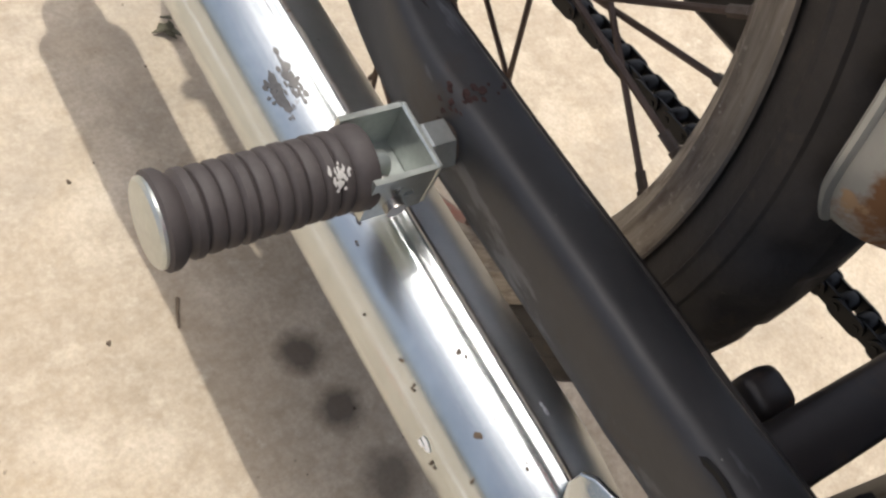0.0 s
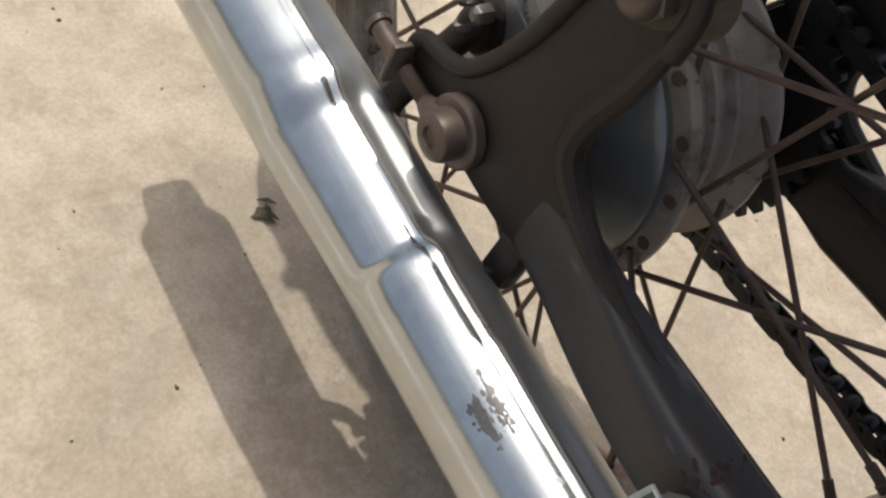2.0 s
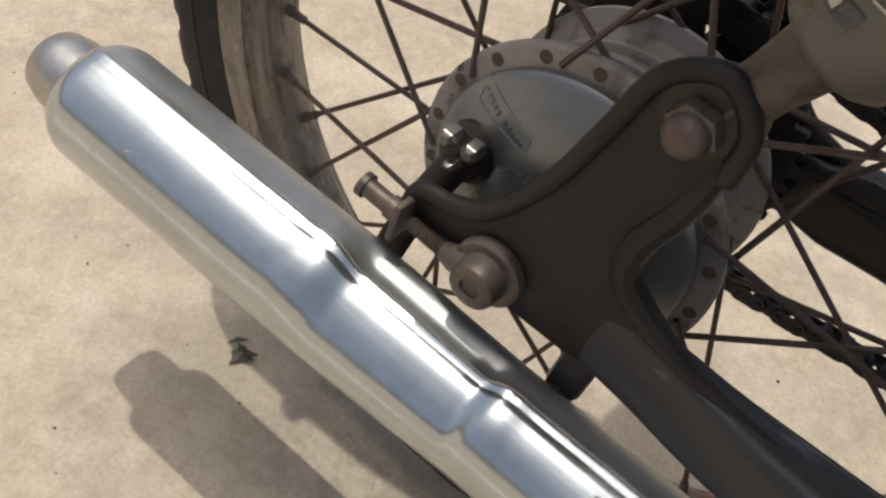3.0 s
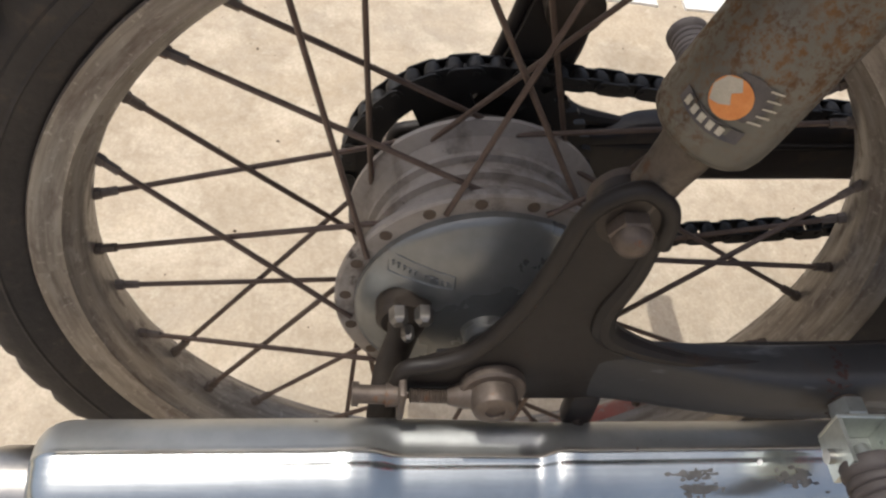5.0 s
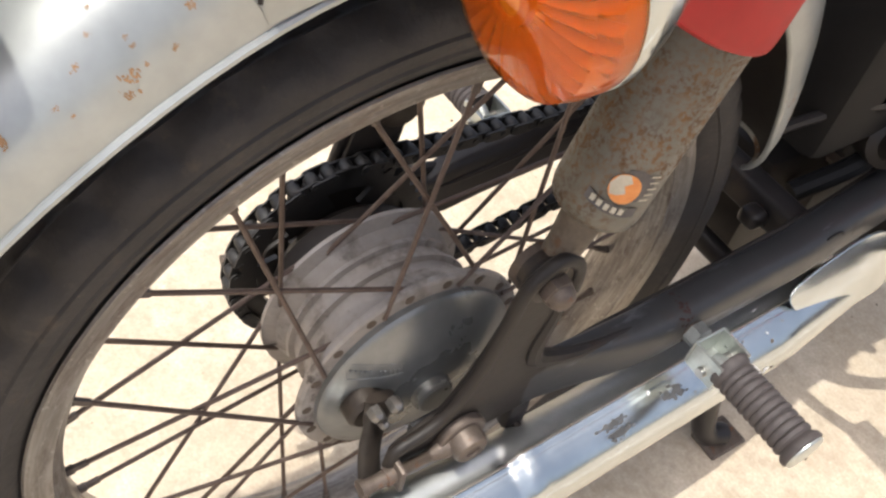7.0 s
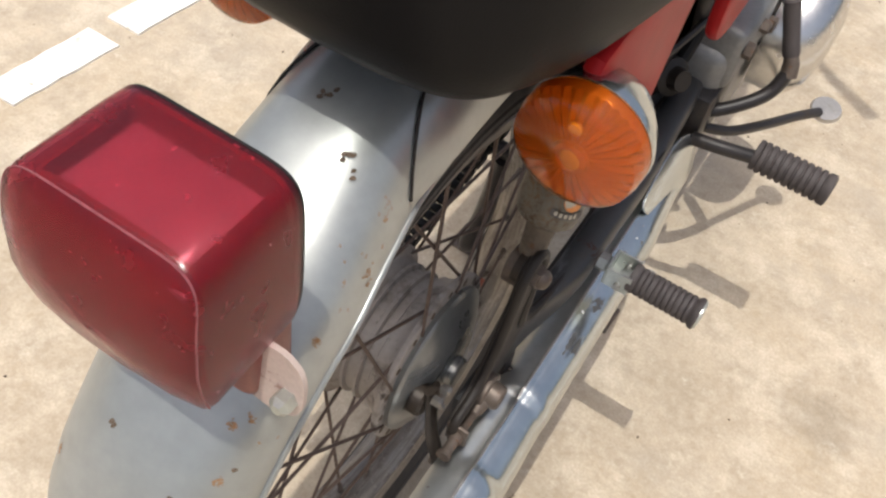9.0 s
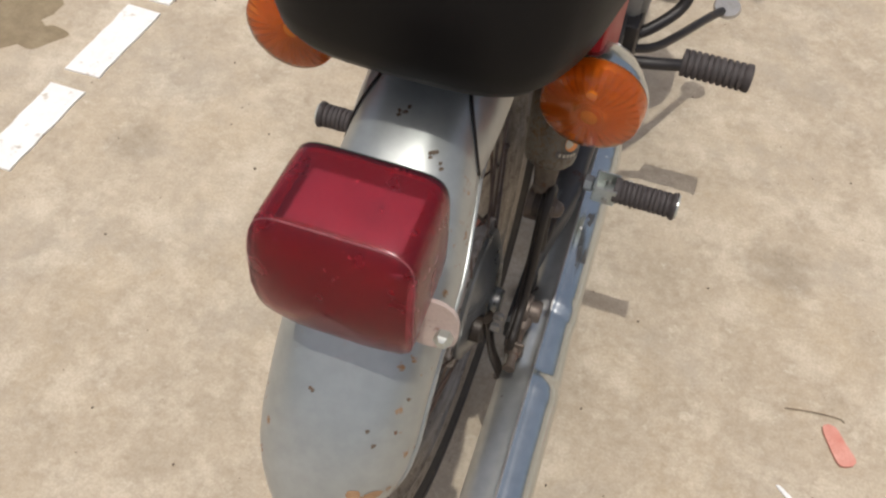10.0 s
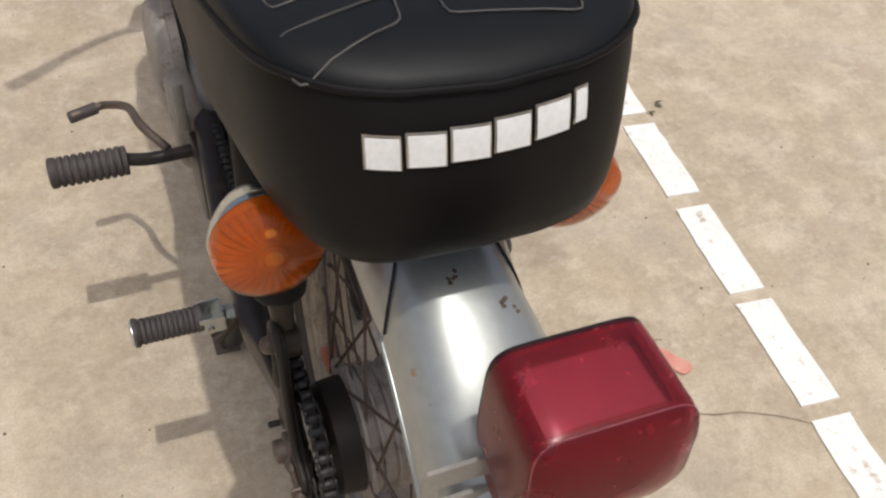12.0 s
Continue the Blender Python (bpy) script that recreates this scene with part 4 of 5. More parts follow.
pitch = total / NL


def chain_at(s):
    s %= total
    a_top, a_bot = tilt + al, tilt - al
    def on(c, r, a):
        return Vector((CX, c.y + r * math.cos(a), c.z + r * math.sin(a)))
    if s < seg_line:
        return on(c1, R1, a_top).lerp(on(c2, R2, a_top), s / seg_line)
    s -= seg_line
    if s < R2 * 2 * al:
        return on(c2, R2, a_top - s / R2)
    s -= R2 * 2 * al
    if s < seg_line:
        p = on(c2, R2, a_bot).lerp(on(c1, R1, a_bot), s / seg_line)
        p.z -= .001 * math.sin(math.pi * s / seg_line)
        return p
    s -= seg_line
    return on(c1, R1, a_bot - s / R1)


def link_mesh(wide):
    bm = bmesh.new()
    x = .0068 if wide else .0048
    for sgn in (-1, 1):
        ring = []
        for e in (1, -1):
            for k in range(7):
                t = -math.pi / 2 + math.pi * k / 6
                ring.append((e * (.00635 + .0046 * math.cos(t)), e * .0046 * math.sin(t)))
        xa, xb = sgn * (x - .0007), sgn * (x + .0007)
        skin(bm, [[(xa, a, b) for a, b in ring], [(xb, a, b) for a, b in ring]])
    if wide:
        for e in (-.00635, .00635):
            revolve(bm, [(-.0082, .0022), (.0082, .0022)], (0, e, 0), (1, 0, 0), 8)
    else:
        for e in (-.00635, .00635):
            revolve(bm, [(-.0042, .0050), (-.0030, .0054), (.0030, .0054), (.0042, .0050)], (0, e, 0), (1, 0, 0), 10)
    ob = finish("link", bm, M["chain"], chain)
    return ob


proto = [link_mesh(False), link_mesh(True)]
for i in range(NL):
    a, b = chain_at(i * pitch), chain_at((i + 1) * pitch)
    m = Matrix.Translation((a + b) / 2) @ Matrix.Rotation(math.atan2(b.z - a.z, b.y - a.y), 4, 'X')
    if i < 2:
        proto[i].matrix_basis = m
        continue
    o = new("link", proto[i % 2].data)
    o.parent = chain
    o.matrix_basis = m

# mudguard
def fend(theta, a, off=0.0):
    """theta: degrees round the axle; a: -90 to 90 across."""
    k = 1.0
    if theta > 144:
        q = min(1.0, (theta - 144) / 13.0)
        k = math.sqrt(max(0.0, 1 - q * q * .93))
    ar = radians(a)
    base = .330 - .044 * max(0.0, min(1.0, (75 - theta) / 57.0))
    # the guard widens towards its tail
    u_ = min(1.0, max(0.0, (theta - 109) / 14))
    wide = .0505 + (.0140 if a > 0 else .0030) * u_
    rise = (.0105 if a > 0 else .0040) * u_
    sx = math.copysign(abs(math.sin(ar)) ** .80, a) * wide * k
    low = 1 - .50 * min(1.0, max(0.0, (46 - theta) / 30))
    rr = base + rise + (.0550 * low - rise + off) * abs(math.cos(ar)) ** .78 * (1.0 if k == 1.0 else (.55 + .45 * k)) + (1 - k) * .020
    sx *= 1 + off * 12
    sx *= 1 - .06 * max(0.0, min(1.0, (52 - theta) / 34.0))
    if theta < 23:
        sx *= math.sqrt(1 - .50 * min(1.0, (23 - theta) / 8.0) ** 2.4)
    return polar(rr, theta, sx + .001)


mud = sub("rear_mudguard")
bm = bmesh.new()
th = [15 + 1.0 * i for i in range(8)] + [22 + 2.84 * i for i in range(44)] + [147.5 + .78 * i for i in range(13)]
na = 26
outer = [[fend(t, -90 + 180 * j / na) for j in range(na + 1)] for t in th]
inner = [[fend(t, -90 + 180 * j / na, -.0016) for j in range(na + 1)] for t in th]
vo = skin(bm, outer, False, False)
vi = skin(bm, inner, False, False)
for a, b, c_, d_ in zip(vo, vo[1:], vi, vi[1:]):
    for j in (0, na):
        bm.faces.new((a[j], b[j], d_[j], c_[j]))
for a, c_ in ((vo[0], vi[0]), (vo[-1], vi[-1])):
    for j in range(na):
        bm.faces.new((a[j], a[j + 1], c_[j + 1], c_[j]))
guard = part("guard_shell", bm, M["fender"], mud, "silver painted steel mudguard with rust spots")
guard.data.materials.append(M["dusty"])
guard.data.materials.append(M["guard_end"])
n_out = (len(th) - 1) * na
# inner face near-black all over, low front end in its own material
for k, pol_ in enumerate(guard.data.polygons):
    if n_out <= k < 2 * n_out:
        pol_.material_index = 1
    elif pol_.center.y > .20 and pol_.center.z < .475:
        pol_.material_index = 2
for e in (-90, 90):
    bm = bmesh.new()
    tube(bm, [fend(t, e) for t in th], .0022, 8)
    part("rolled_rim", bm, M["fender"], guard)
# side stays that grip the guard under the seat
for s in (1, -1):
    bm = bmesh.new()
    rows = []
    for i in range(26):
        t = 72 + 38.8 * i / 25
        q = max(0.0, (t - 98) / 12.8)
        lo_ = 25 + 55 * q ** 2.1
        swell_ = .0075 * (1 - q ** 3)
        rows.append([fend(t, s * (lo_ + (88 - lo_) * j / 8), .0016 + (swell_ - .0016) * max(0.0, j / 8.0) ** .8) for j in range(9)])
    skin(bm, rows, False, False)
    stay = part("side_stay", bm, M["fender"], mud, "silver pressed stay clasping the mudguard")
    # dark cord stands for the shaded gap along the stay's edge
    bm = bmesh.new()
    tube(bm, [r[0] for r in rows[6:]], .0010, 6)
    part("gap_line", bm, M["dusty"], stay)
rnd = random.Random(5)
for t, a, n in ((108.4, -3, 3), (109.0, -7, 2), (112.1, 20, 3), (112.9, 30, 2), (111.6, 25, 1), (141.1, 50, 1), (141.2, 27, 1), (143.2, 33, 1), (139.0, -5, 2), (137.0, 56, 1)):
    for _ in range(n):
        bm = bmesh.new()
        p = fend(t + rnd.uniform(-.5, .5), a + rnd.uniform(-2, 2), .0006)
        r = bmesh.ops.create_icosphere(bm, subdivisions=1, radius=.0013)
        for v in r["verts"]:
            v.co = p + Vector((v.co.x * rnd.uniform(.6, 1.8), v.co.y * rnd.uniform(.6, 2.4), v.co.z * .3))
        part("dirt_fleck", bm, M["crumb"], guard)

def on_guard(t0, a0, dt, da):
    return lambda u, v, h: fend(t0 + dt * u, a0 + da * v, .0003 + .0002 * h)


for i, (t0, a0, dt, da, n) in enumerate(((153, 10, 2.0, 40, 24), (150, 40, 1.5, 22, 8), )):
    smear("rust_spot", n, 40 + i, on_guard(t0, a0, dt, da), "spot_rust", guard)
q_ = random.Random(77)
for i in range(34):
    t0, a0, big = q_.uniform(112, 150), q_.uniform(38, 82) * (1 if i % 4 else -1), q_.choice((.5, .7, 1.0, 1.6))
    smear("rust_spot", 22, 80 + i, on_guard(t0, a0, .45 * big, 3.2 * big), "spot_rust", guard)

# tail lamp
lamp = sub("tail_lamp")
TL = Vector((.0205, 0, .6900))


def lamp_ring(y, k, dz=0.0, n=64):
    """A ring of the lens: square shoulders above, rounded below; the rear face leans in towards its foot."""
    ring = []
    for i in range(n):
        t = 2 * math.pi * i / n
        c_, s_ = math.cos(t), math.sin(t)
        x = .0478 * k * (1 + .07 * max(0.0, (-.250 - y) / .0605)) * math.copysign(abs(c_) ** (.30 if s_ > 0 else .50), c_)
        z = (.0545 if s_ > 0 else .0630) * k * math.copysign(abs(s_) ** (.30 if s_ > 0 else .62), s_)
        f = (-.250 - y) / .0605
        ring.append(Vector((TL.x + x * (1 - .10 * max(0.0, -z / .063) ** 2), -.231 - .0640 * f - max(0.0, f) * (.0125 * (z - .054) / .117 + .0150 * math.sin(math.pi * max(0.0, min(1.0, (.052 - z) / .115)))), TL.z + dz + z)))
    return ring


bm = bmesh.new()
skin(bm, [lamp_ring(-.250, 1.0, .001), lamp_ring(-.262, 1.0, .001), lamp_ring(-.300, .985, .0), lamp_ring(-.3045, .965, 0), lamp_ring(-.3060, .930, 0),
          lamp_ring(-.3085, .70, 0), lamp_ring(-.3100, .40, 0), lamp_ring(-.3105, .02, 0), lamp_ring(-.3082, .02, 0), lamp_ring(-.3078, .40, 0),
          lamp_ring(-.3062, .70, 0), lamp_ring(-.3035, .88, 0), lamp_ring(-.300, .930, 0), lamp_ring(-.262, .945, .001), lamp_ring(-.250, .945, .001)], cap=False)
lens_r = part("red_lens", bm, M["red_lens"], lamp, "crimson plastic tail lamp lens")
lens_r.visible_shadow = False
# pale plate added close under the lens top to make it look lighter
bm = bmesh.new()
box(bm, (TL.x - .0360, -.2885, TL.z + .032), (TL.x + .0405, -.2325, TL.z + .037), .0015, 2)
part("pale_insert", bm, M["pale_inner"], lamp)
# unseen backing, added to keep the lens's rear face dark red
bm = bmesh.new()
skin(bm, [lamp_ring(-.2970, .90, -.002), lamp_ring(-.2990, .90, -.002), lamp_ring(-.3030, .60, -.002), lamp_ring(-.3045, .02, -.003)])
part("rear_backing", bm, M["deep_red"], lamp)
# unseen liner, added to stop bright surroundings showing through the lens
bm = bmesh.new()
skin(bm, [lamp_ring(y_, k_)[22:] + lamp_ring(y_, k_)[:11] for y_, k_ in ((-.2500, .90), (-.2600, .90), (-.2800, .885), (-.2975, .87))], False, False)
part("see_through_liner", bm, M["deep_red"], lamp)
bm = bmesh.new()
skin(bm, [lamp_ring(-.2505, .93, .001), lamp_ring(-.2530, .93, .001), lamp_ring(-.2535, .86, .001)])
part("reflector", bm, M["deep_red"], lamp)
bm = bmesh.new()
skin(bm, [lamp_ring(-.2478, .92, .001), lamp_ring(-.2480, .985, .001), lamp_ring(-.2496, .985, .001), lamp_ring(-.2498, .95, .001)])
part("gasket", bm, M["black"], lamp, "black rubber gasket")
bm = bmesh.new()
tube(bm, [lamp_ring(-.3042, .968)[i] for i in range(64)] + [lamp_ring(-.3042, .968)[0]], .0005, 6, cap=False)
part("moulded_rib", bm, M["lens_edge"], lamp)
bm = bmesh.new()
box(bm, (-.016, -.256, .604), (.060, -.222, .650), .008, 3)
part("lamp_base", bm, M["base_red"], lamp, "red-brown plastic lamp base")
bm = bmesh.new()
ring = rounded([(.046, .644), (.070, .650), (.084, .641), (.085, .612), (.070, .603), (.046, .606)])
skin(bm, [[(x, -.250 + d_ + .10 * (z - .62), z) for x, z in ring] for d_ in (.0, .003)])
br = part("lamp_bracket", bm, M["pink"], lamp, "faded pale lamp bracket")
bm = bmesh.new()
bolt(bm, (.076, -.250, .620), (0, -1, .1), .0062, .007, 6, .002)
part("bracket_bolt", bm, M["zinc"], br)
# the other side carries a slotted bracket
bm = bmesh.new()
ring = [(-.012, .646), (-.057, .645), (-.060, .640), (-.062, .603), (-.058, .598), (-.012, .598), (-.012, .613), (-.050, .613), (-.050, .629), (-.012, .629)]
skin(bm, [[(x, -.240 + d_ + .10 * (z - .62), z) for x, z in ring] for d_ in (.0, .003)])
part("lamp_bracket", bm, M["bracket_grey"], lamp, "faded grey slotted bracket")

# indicators
def indicator(s):
    g = sub("indicator")
    o = Vector((.1197, -.0471, .6705)) if s > 0 else Vector((-.1085, -.0513, .6778))
    ax = (Vector((-.013, -1, -.096)) if s > 0 else Vector((.030, -1, .085))).normalized()
    bm = bmesh.new()
    revolve(bm, [(-.040, .006), (-.038, .014), (-.028, .024), (-.014, .0325), (-.004, .0365), (.0, .0382), (.004, .0382), (.0045, .0368), (.0, .0350), (-.004, .030)], o, ax, 48)
    part("housing", bm, M["chrome"], g, "chrome indicator housing")
    bm = bmesh.new()
    revolve(bm, [(.0010, .0380), (.014, .0378), (.021, .0362), (.0245, .0322), (.0275, .0235), (.029, .0120), (.0294, .001)], o, ax, 56)
    lens = part("amber_lens", bm, M["amber_lens"], g, "round amber indicator lens")
    bm = bmesh.new()
    a, u, v = basis(ax)
    rings = []
    for d_, r_, amp in ((.0005, .0350, 0), (.0050, .0348, .0), (.0085, .0335, .0016), (.0110, .0300, .0032), (.0125, .0250, .0034), (.0135, .0190, .0028), (.0140, .0130, .0016), (.0142, .0105, 0), (.0175, .0100, 0), (.0185, .0070, 0), (.0150, .0040, 0), (.0150, .0003, 0)):
        ring = []
        for i in range(128):
            t = 2 * math.pi * i / 128
            w = abs((i % 4) / 2.0 - 1.0)
            ring.append(o + a * (d_ * 1.25 - amp * w) + (u * math.cos(t) + v * math.sin(t)) * r_)
        rings.append(ring)
    skin(bm, rings)
    part("prism_ring", bm, M["amber_inner"], lens)
    bm = bmesh.new()
    revolve(bm, [(.0170, .0085), (.0190, .0082), (.0220, .0065), (.0240, .0035), (.0246, .0004)], o + u * .002, ax, 20)
    part("bulb", bm, M["bulb_glass"], lens)
    bm = bmesh.new()
    p = o + a * .0245 + v * .024
    revolve(bm, [(0, .0042), (.0030, .0040), (.0032, .0025)], p, ax, 16)
    part("lens_screw", bm, M["amber_inner"], lens)
    bm = bmesh.new()
    tube(bm, [o + a * -.022 + Vector((-.018 * s, 0, 0)), Vector((.080 * s, -.006, .690)), Vector((.058 * s, .004, .708))], .0085, 14)
    part("stalk", bm, M["chrome"], g)
    return g


indicator(1)
indicator(-1)

# seat
def seat_plan(z, inset):
    """Middle, half width and corner powers: round below, squarer at the top."""
    f = min(1.0, max(0.0, (z - .724) / .085))
    f = f * f * (3 - 2 * f)
    return .004, .1125 - inset * (1.0 - .95 * f), .35 - .05 * f, .44 - .03 * f


def seat_back(z, inset):
    """How far back the seat reaches; its back leans forward as it rises."""
    return -.1530 + inset - .03 * (.785 - z)


def seat_bow(z):
    """The back is more bowed towards the top."""
    return .9 + 1.6 * min(1.0, max(0.0, (z - .724) / .07))


def flare(y):
    """The seat widens a little towards the rider."""
    return 1 + 1.3 * min(.14, max(0.0, y + .11))


def dip(y, z):
    """The seat's top falls towards the rider."""
    return .14 * min(.30, max(0.0, y + .10)) * min(1.0, max(0.0, (z - .722) / .122))


def seat_ring(z, inset, n=96):
    cx, hw, e, ey = seat_plan(z, inset)
    y1, y0 = .52, seat_back(z, inset)
    ring = []
    for i in range(n):
        t = 2 * math.pi * i / n
        c_, s_ = math.cos(t), math.sin(t)
        x = hw * math.copysign(abs(c_) ** e, c_)
        if s_ < 0:
            y = .02 + (y0 - .02) * abs(s_) ** ey + seat_bow(z) * x * x * abs(s_)
        else:
            y = .02 + (y1 - .02) * abs(s_) ** .50
        ring.append(Vector((x * flare(y) + cx, y, z - dip(y, z))))
    return ring


LEVELS = [(.7185, .034), (.719, .024), (.7235, .014), (.734, .006), (.749, .002), (.767, .0005), (.785, .0), (.803, .0020), (.820, .0055), (.838, .0115), (.8435, .0145)]
seat = sub("seat")
bm = bmesh.new()
skin(bm, [seat_ring(z, i) for z, i in LEVELS])
body = part("seat_side", bm, M["vinyl"], seat, "black vinyl seat side and back")
bm = bmesh.new()
top = [(.8435, .0145), (.8465, .0160), (.8505, .0215), (.8550, .033), (.8580, .050), (.8600, .076), (.8605, .106), (.8607, .146)]
skin(bm, [seat_ring(z, i) for z, i in top])
cush = part("seat_top", bm, M["vinyl_top"], seat, "black vinyl seat top with stitched pattern")
bm = bmesh.new()
rr = seat_ring(.8440, .0134)
tube(bm, rr + [rr[0]], .0026, 8, cap=False)
part("piping", bm, M["vinyl"], seat)


def back_y(x, z):
    """The seat's back face at (x, z)."""
    ins = 0.0
    for (za, ia), (zb, ib) in zip(LEVELS, LEVELS[1:]):
        if za <= z <= zb and zb > za:
            ins = ia + (ib - ia) * (z - za) / (zb - za)
    cx, hw, e, ey = seat_plan(z, ins)
    c_ = min(1.0, abs((x - cx) / hw)) ** (1 / e)
    s_ = math.sqrt(max(0.0, 1 - c_ * c_))
    return .02 + (seat_back(z, ins) - .02) * s_ ** ey + seat_bow(z) * (x - cx) ** 2 * s_


# plain white blocks that stand for the maker's emblem
for x0, x1 in ((-.0660, -.0490), (-.0447, -.0253), (-.0215, -.0010), (.0027, .0227), (.0270, .0480), (.0523, .0600)):
    for grow, off, mat in ((.0010, .0006, "dull_chrome"), (0.0, .0014, "letters")):
        bm = bmesh.new()
        rise = .0095 * (x0 + .066) / .126
        zs = [.8040 + rise - grow, .8085 + rise, .8130 + rise, .8175 + rise, .8220 + rise + grow]
        cols = [x0 - grow + (x1 - x0 + 2 * grow) * i / 4 for i in range(5)]
        skin(bm, [[(x, back_y(x, z) - off, z) for x in cols] for z in zs], False, False)
        part("emblem_block", bm, M[mat], body, "plain white emblem block" if mat == "letters" else "")

# seat top pattern
def top_z(x, y):
    z = .8435
    for (za, ia), (zb, ib) in zip(top, top[1:]):
        for k in range(5):
            i = ia + (ib - ia) * k / 4
            cx, hw, e, ey = seat_plan(za, i)
            c_ = min(1.0, abs((x - cx) / hw / flare(y))) ** (1 / e)
            y0 = .02 + (seat_back(za, i) - .02) * max(0.0, 1 - c_ * c_) ** (ey / 2) + seat_bow(za) * (x - cx) ** 2
            if y > y0 and c_ < 1:
                z = za + (zb - za) * k / 4
    return z - dip(y, z)


for k in range(3):
    for loop in ([(-.098, -.082), (-.094, -.114), (-.032, -.090), (-.028, -.060)], [(-.004, -.060), (-.006, -.089), (.070, -.103), (.074, -.072)]):
        ring, dense = [], []
        for i in range(4):
            p, a_, b_ = Vector(loop[i]), Vector(loop[i - 1]), Vector(loop[(i + 1) % 4])
            pa, pb = p + (a_ - p).normalized() * .006, p + (b_ - p).normalized() * .006
            ring += [(q[0], q[1] + .057 * k) for q in (pa, (pa + pb + 2 * p) / 4, pb)]
        for (xa, ya), (xb, yb) in zip(ring, ring[1:] + ring[:1]):
            dense += [(xa + (xb - xa) * j / 4, ya + (yb - ya) * j / 4) for j in range(4)]
        bm = bmesh.new()
        pts = [(x, y, top_z(x, y) + .0008) for x, y in dense + dense[:1]]
        tube(bm, pts, .0008, 6, cap=False)
        part("stitched_ridge", bm, M["welt"], cush)

# side panels, frame rails, engine
for s in (1, -1):
    side = sub("side_panel")
    bm = bmesh.new()
    w_ = .0 if s > 0 else .040
    plate_x(bm, rounded([(-.060, .722), (-.034, .682), (.004, .640), (.050, .610), (.078, .597), (.092, .595), (.097, .606), (.104, .640), (.130, .72)]), (.104 - w_) * s, (.117 - w_) * s, .005)
    part("panel_skin", bm, M["red"], side, "glossy red side panel")
    if s > 0:
        bm = bmesh.new()
        plate_x(bm, rounded([(.30, .72), (.29, .54), (.33, .50), (.46, .52), (.47, .72)]), .098, .112, .005)
        part("front_skin", bm, M["red"], side)
    rail = sub("frame_rail")
    bm = bmesh.new()
    tube(bm, smooth_path([(.060 * s, -.07, .700), (.066 * s, .06, .705), (.070 * s, .20, .690), (.068 * s, .36, .62), (.060 * s, .46, .45), (.055 * s, .50, .33)], 6), .0125, 14)
    part("seat_rail", bm, M["frame"], rail)
engine = sub("engine")
bm = bmesh.new()
box(bm, (-.085, .475, .205), (.112, .76, .395), .018, 3)
case = part("crankcase", bm, M["engine"], engine, "grey cast crankcase with oily dust")
bm = bmesh.new()
box(bm, (.058, .485, .345), (.118, .61, .425), .010, 3)
part("rear_case", bm, M["engine"], engine)
bm = bmesh.new()
box(bm, (.052, .455, .262), (.116, .54, .348), .008, 2)
part("rear_mount", bm, M["frame"], engine)
for s, x in ((1, .105),):
    bm = bmesh.new()
    revolve(bm, [(0, .088), (.028, .088), (.049, .082), (.066, .062), (.074, .030), (.075, .002)], (x * s + .014, .704, .328), (s, 0, 0), 56)
    part("engine_cover", bm, M["polished"], engine, "polished round engine cover")
bm = bmesh.new()
revolve(bm, [(0, .092), (.012, .092), (.014, .088), (.024, .086), (.034, .076), (.039, .055), (.040, .002)], (-.088, .640, .335), (-1, 0, 0), 48)
box(bm, (-.120, .470, .262), (-.078, .600, .372), .020, 4)
part("left_cover", bm, M["dusty_case"], engine, "dull silver left engine cover")
# thin pale upright plate at the rear of the left cover
bm = bmesh.new()
box(bm, (-.118, .4630, .345), (-.104, .4705, .420), .003, 2)
part("cover_plate", bm, M["bracket_grey"], engine, "thin pale silver plate")
bm = bmesh.new()
plate_x(bm, rounded([(.385, .25), (.45, .22), (.53, .25), (.50, .33), (.43, .352), (.385, .335)]), -.106, -.082, .004)
part("frame_gusset", bm, M["frame"], engine)
# near-black blocks added to fill the dim space behind the engine
bm = bmesh.new()
box(bm, (-.060, .366, .205), (.020, .480, .335), .012, 2)
part("bay_fill_low", bm, M["dusty"], engine)
bm = bmesh.new()
box(bm, (-.055, .330, .380), (.060, .480, .560), .015, 2)
part("bay_fill_box", bm, M["black"], engine)
bm = bmesh.new()
tube(bm, smooth_path([(.045, .36, .33), (.060, .42, .36), (.066, .47, .41), (.060, .50, .47)], 6), .009, 10)
part("breather_hose", bm, M["black"], engine)
bm = bmesh.new()
tube(bm, smooth_path([(.030, .300, .405), (.052, .350, .430), (.060, .400, .425), (.075, .470, .440)], 6), .0045, 8)
part("cable", bm, M["frame"], engine)
bm = bmesh.new()
revolve(bm, [(0, .020), (.012, .022), (.030, .022), (.034, .014), (.046, .012)], (.045, .435, .372), (.7, -.4, .3), 20)
part("hose_elbow", bm, M["dusty"], engine)
for y, z, r in ((.408, .300, .008), (.420, .268, .010), (.450, .318, .007)):
    bm = bmesh.new()
    bolt(bm, (.019, y, z), (1, 0, 0), r, .012)
    part("bay_fill_bolt", bm, M["bare"], engine)
bm = bmesh.new()
revolve(bm, [(0, .062), (.012, .062), (.012, .050), (.020, .050), (.020, .066), (.032, .066), (.032, .050), (.040, .050), (.040, .066), (.052, .066), (.052, .050),
             (.060, .050), (.060, .066), (.072, .066), (.072, .050), (.080, .050), (.080, .066), (.100, .060)], (0, .72, .385), (0, .45, 1), 24)
part("cylinder_fins", bm, M["engine"], engine)
# one more added near-black block for the dim bay
bm = bmesh.new()
box(bm, (-.06, .36, .40), (.06, .52, .58), .02, 3)
part("bay_fill_top", bm, M["black"], engine)
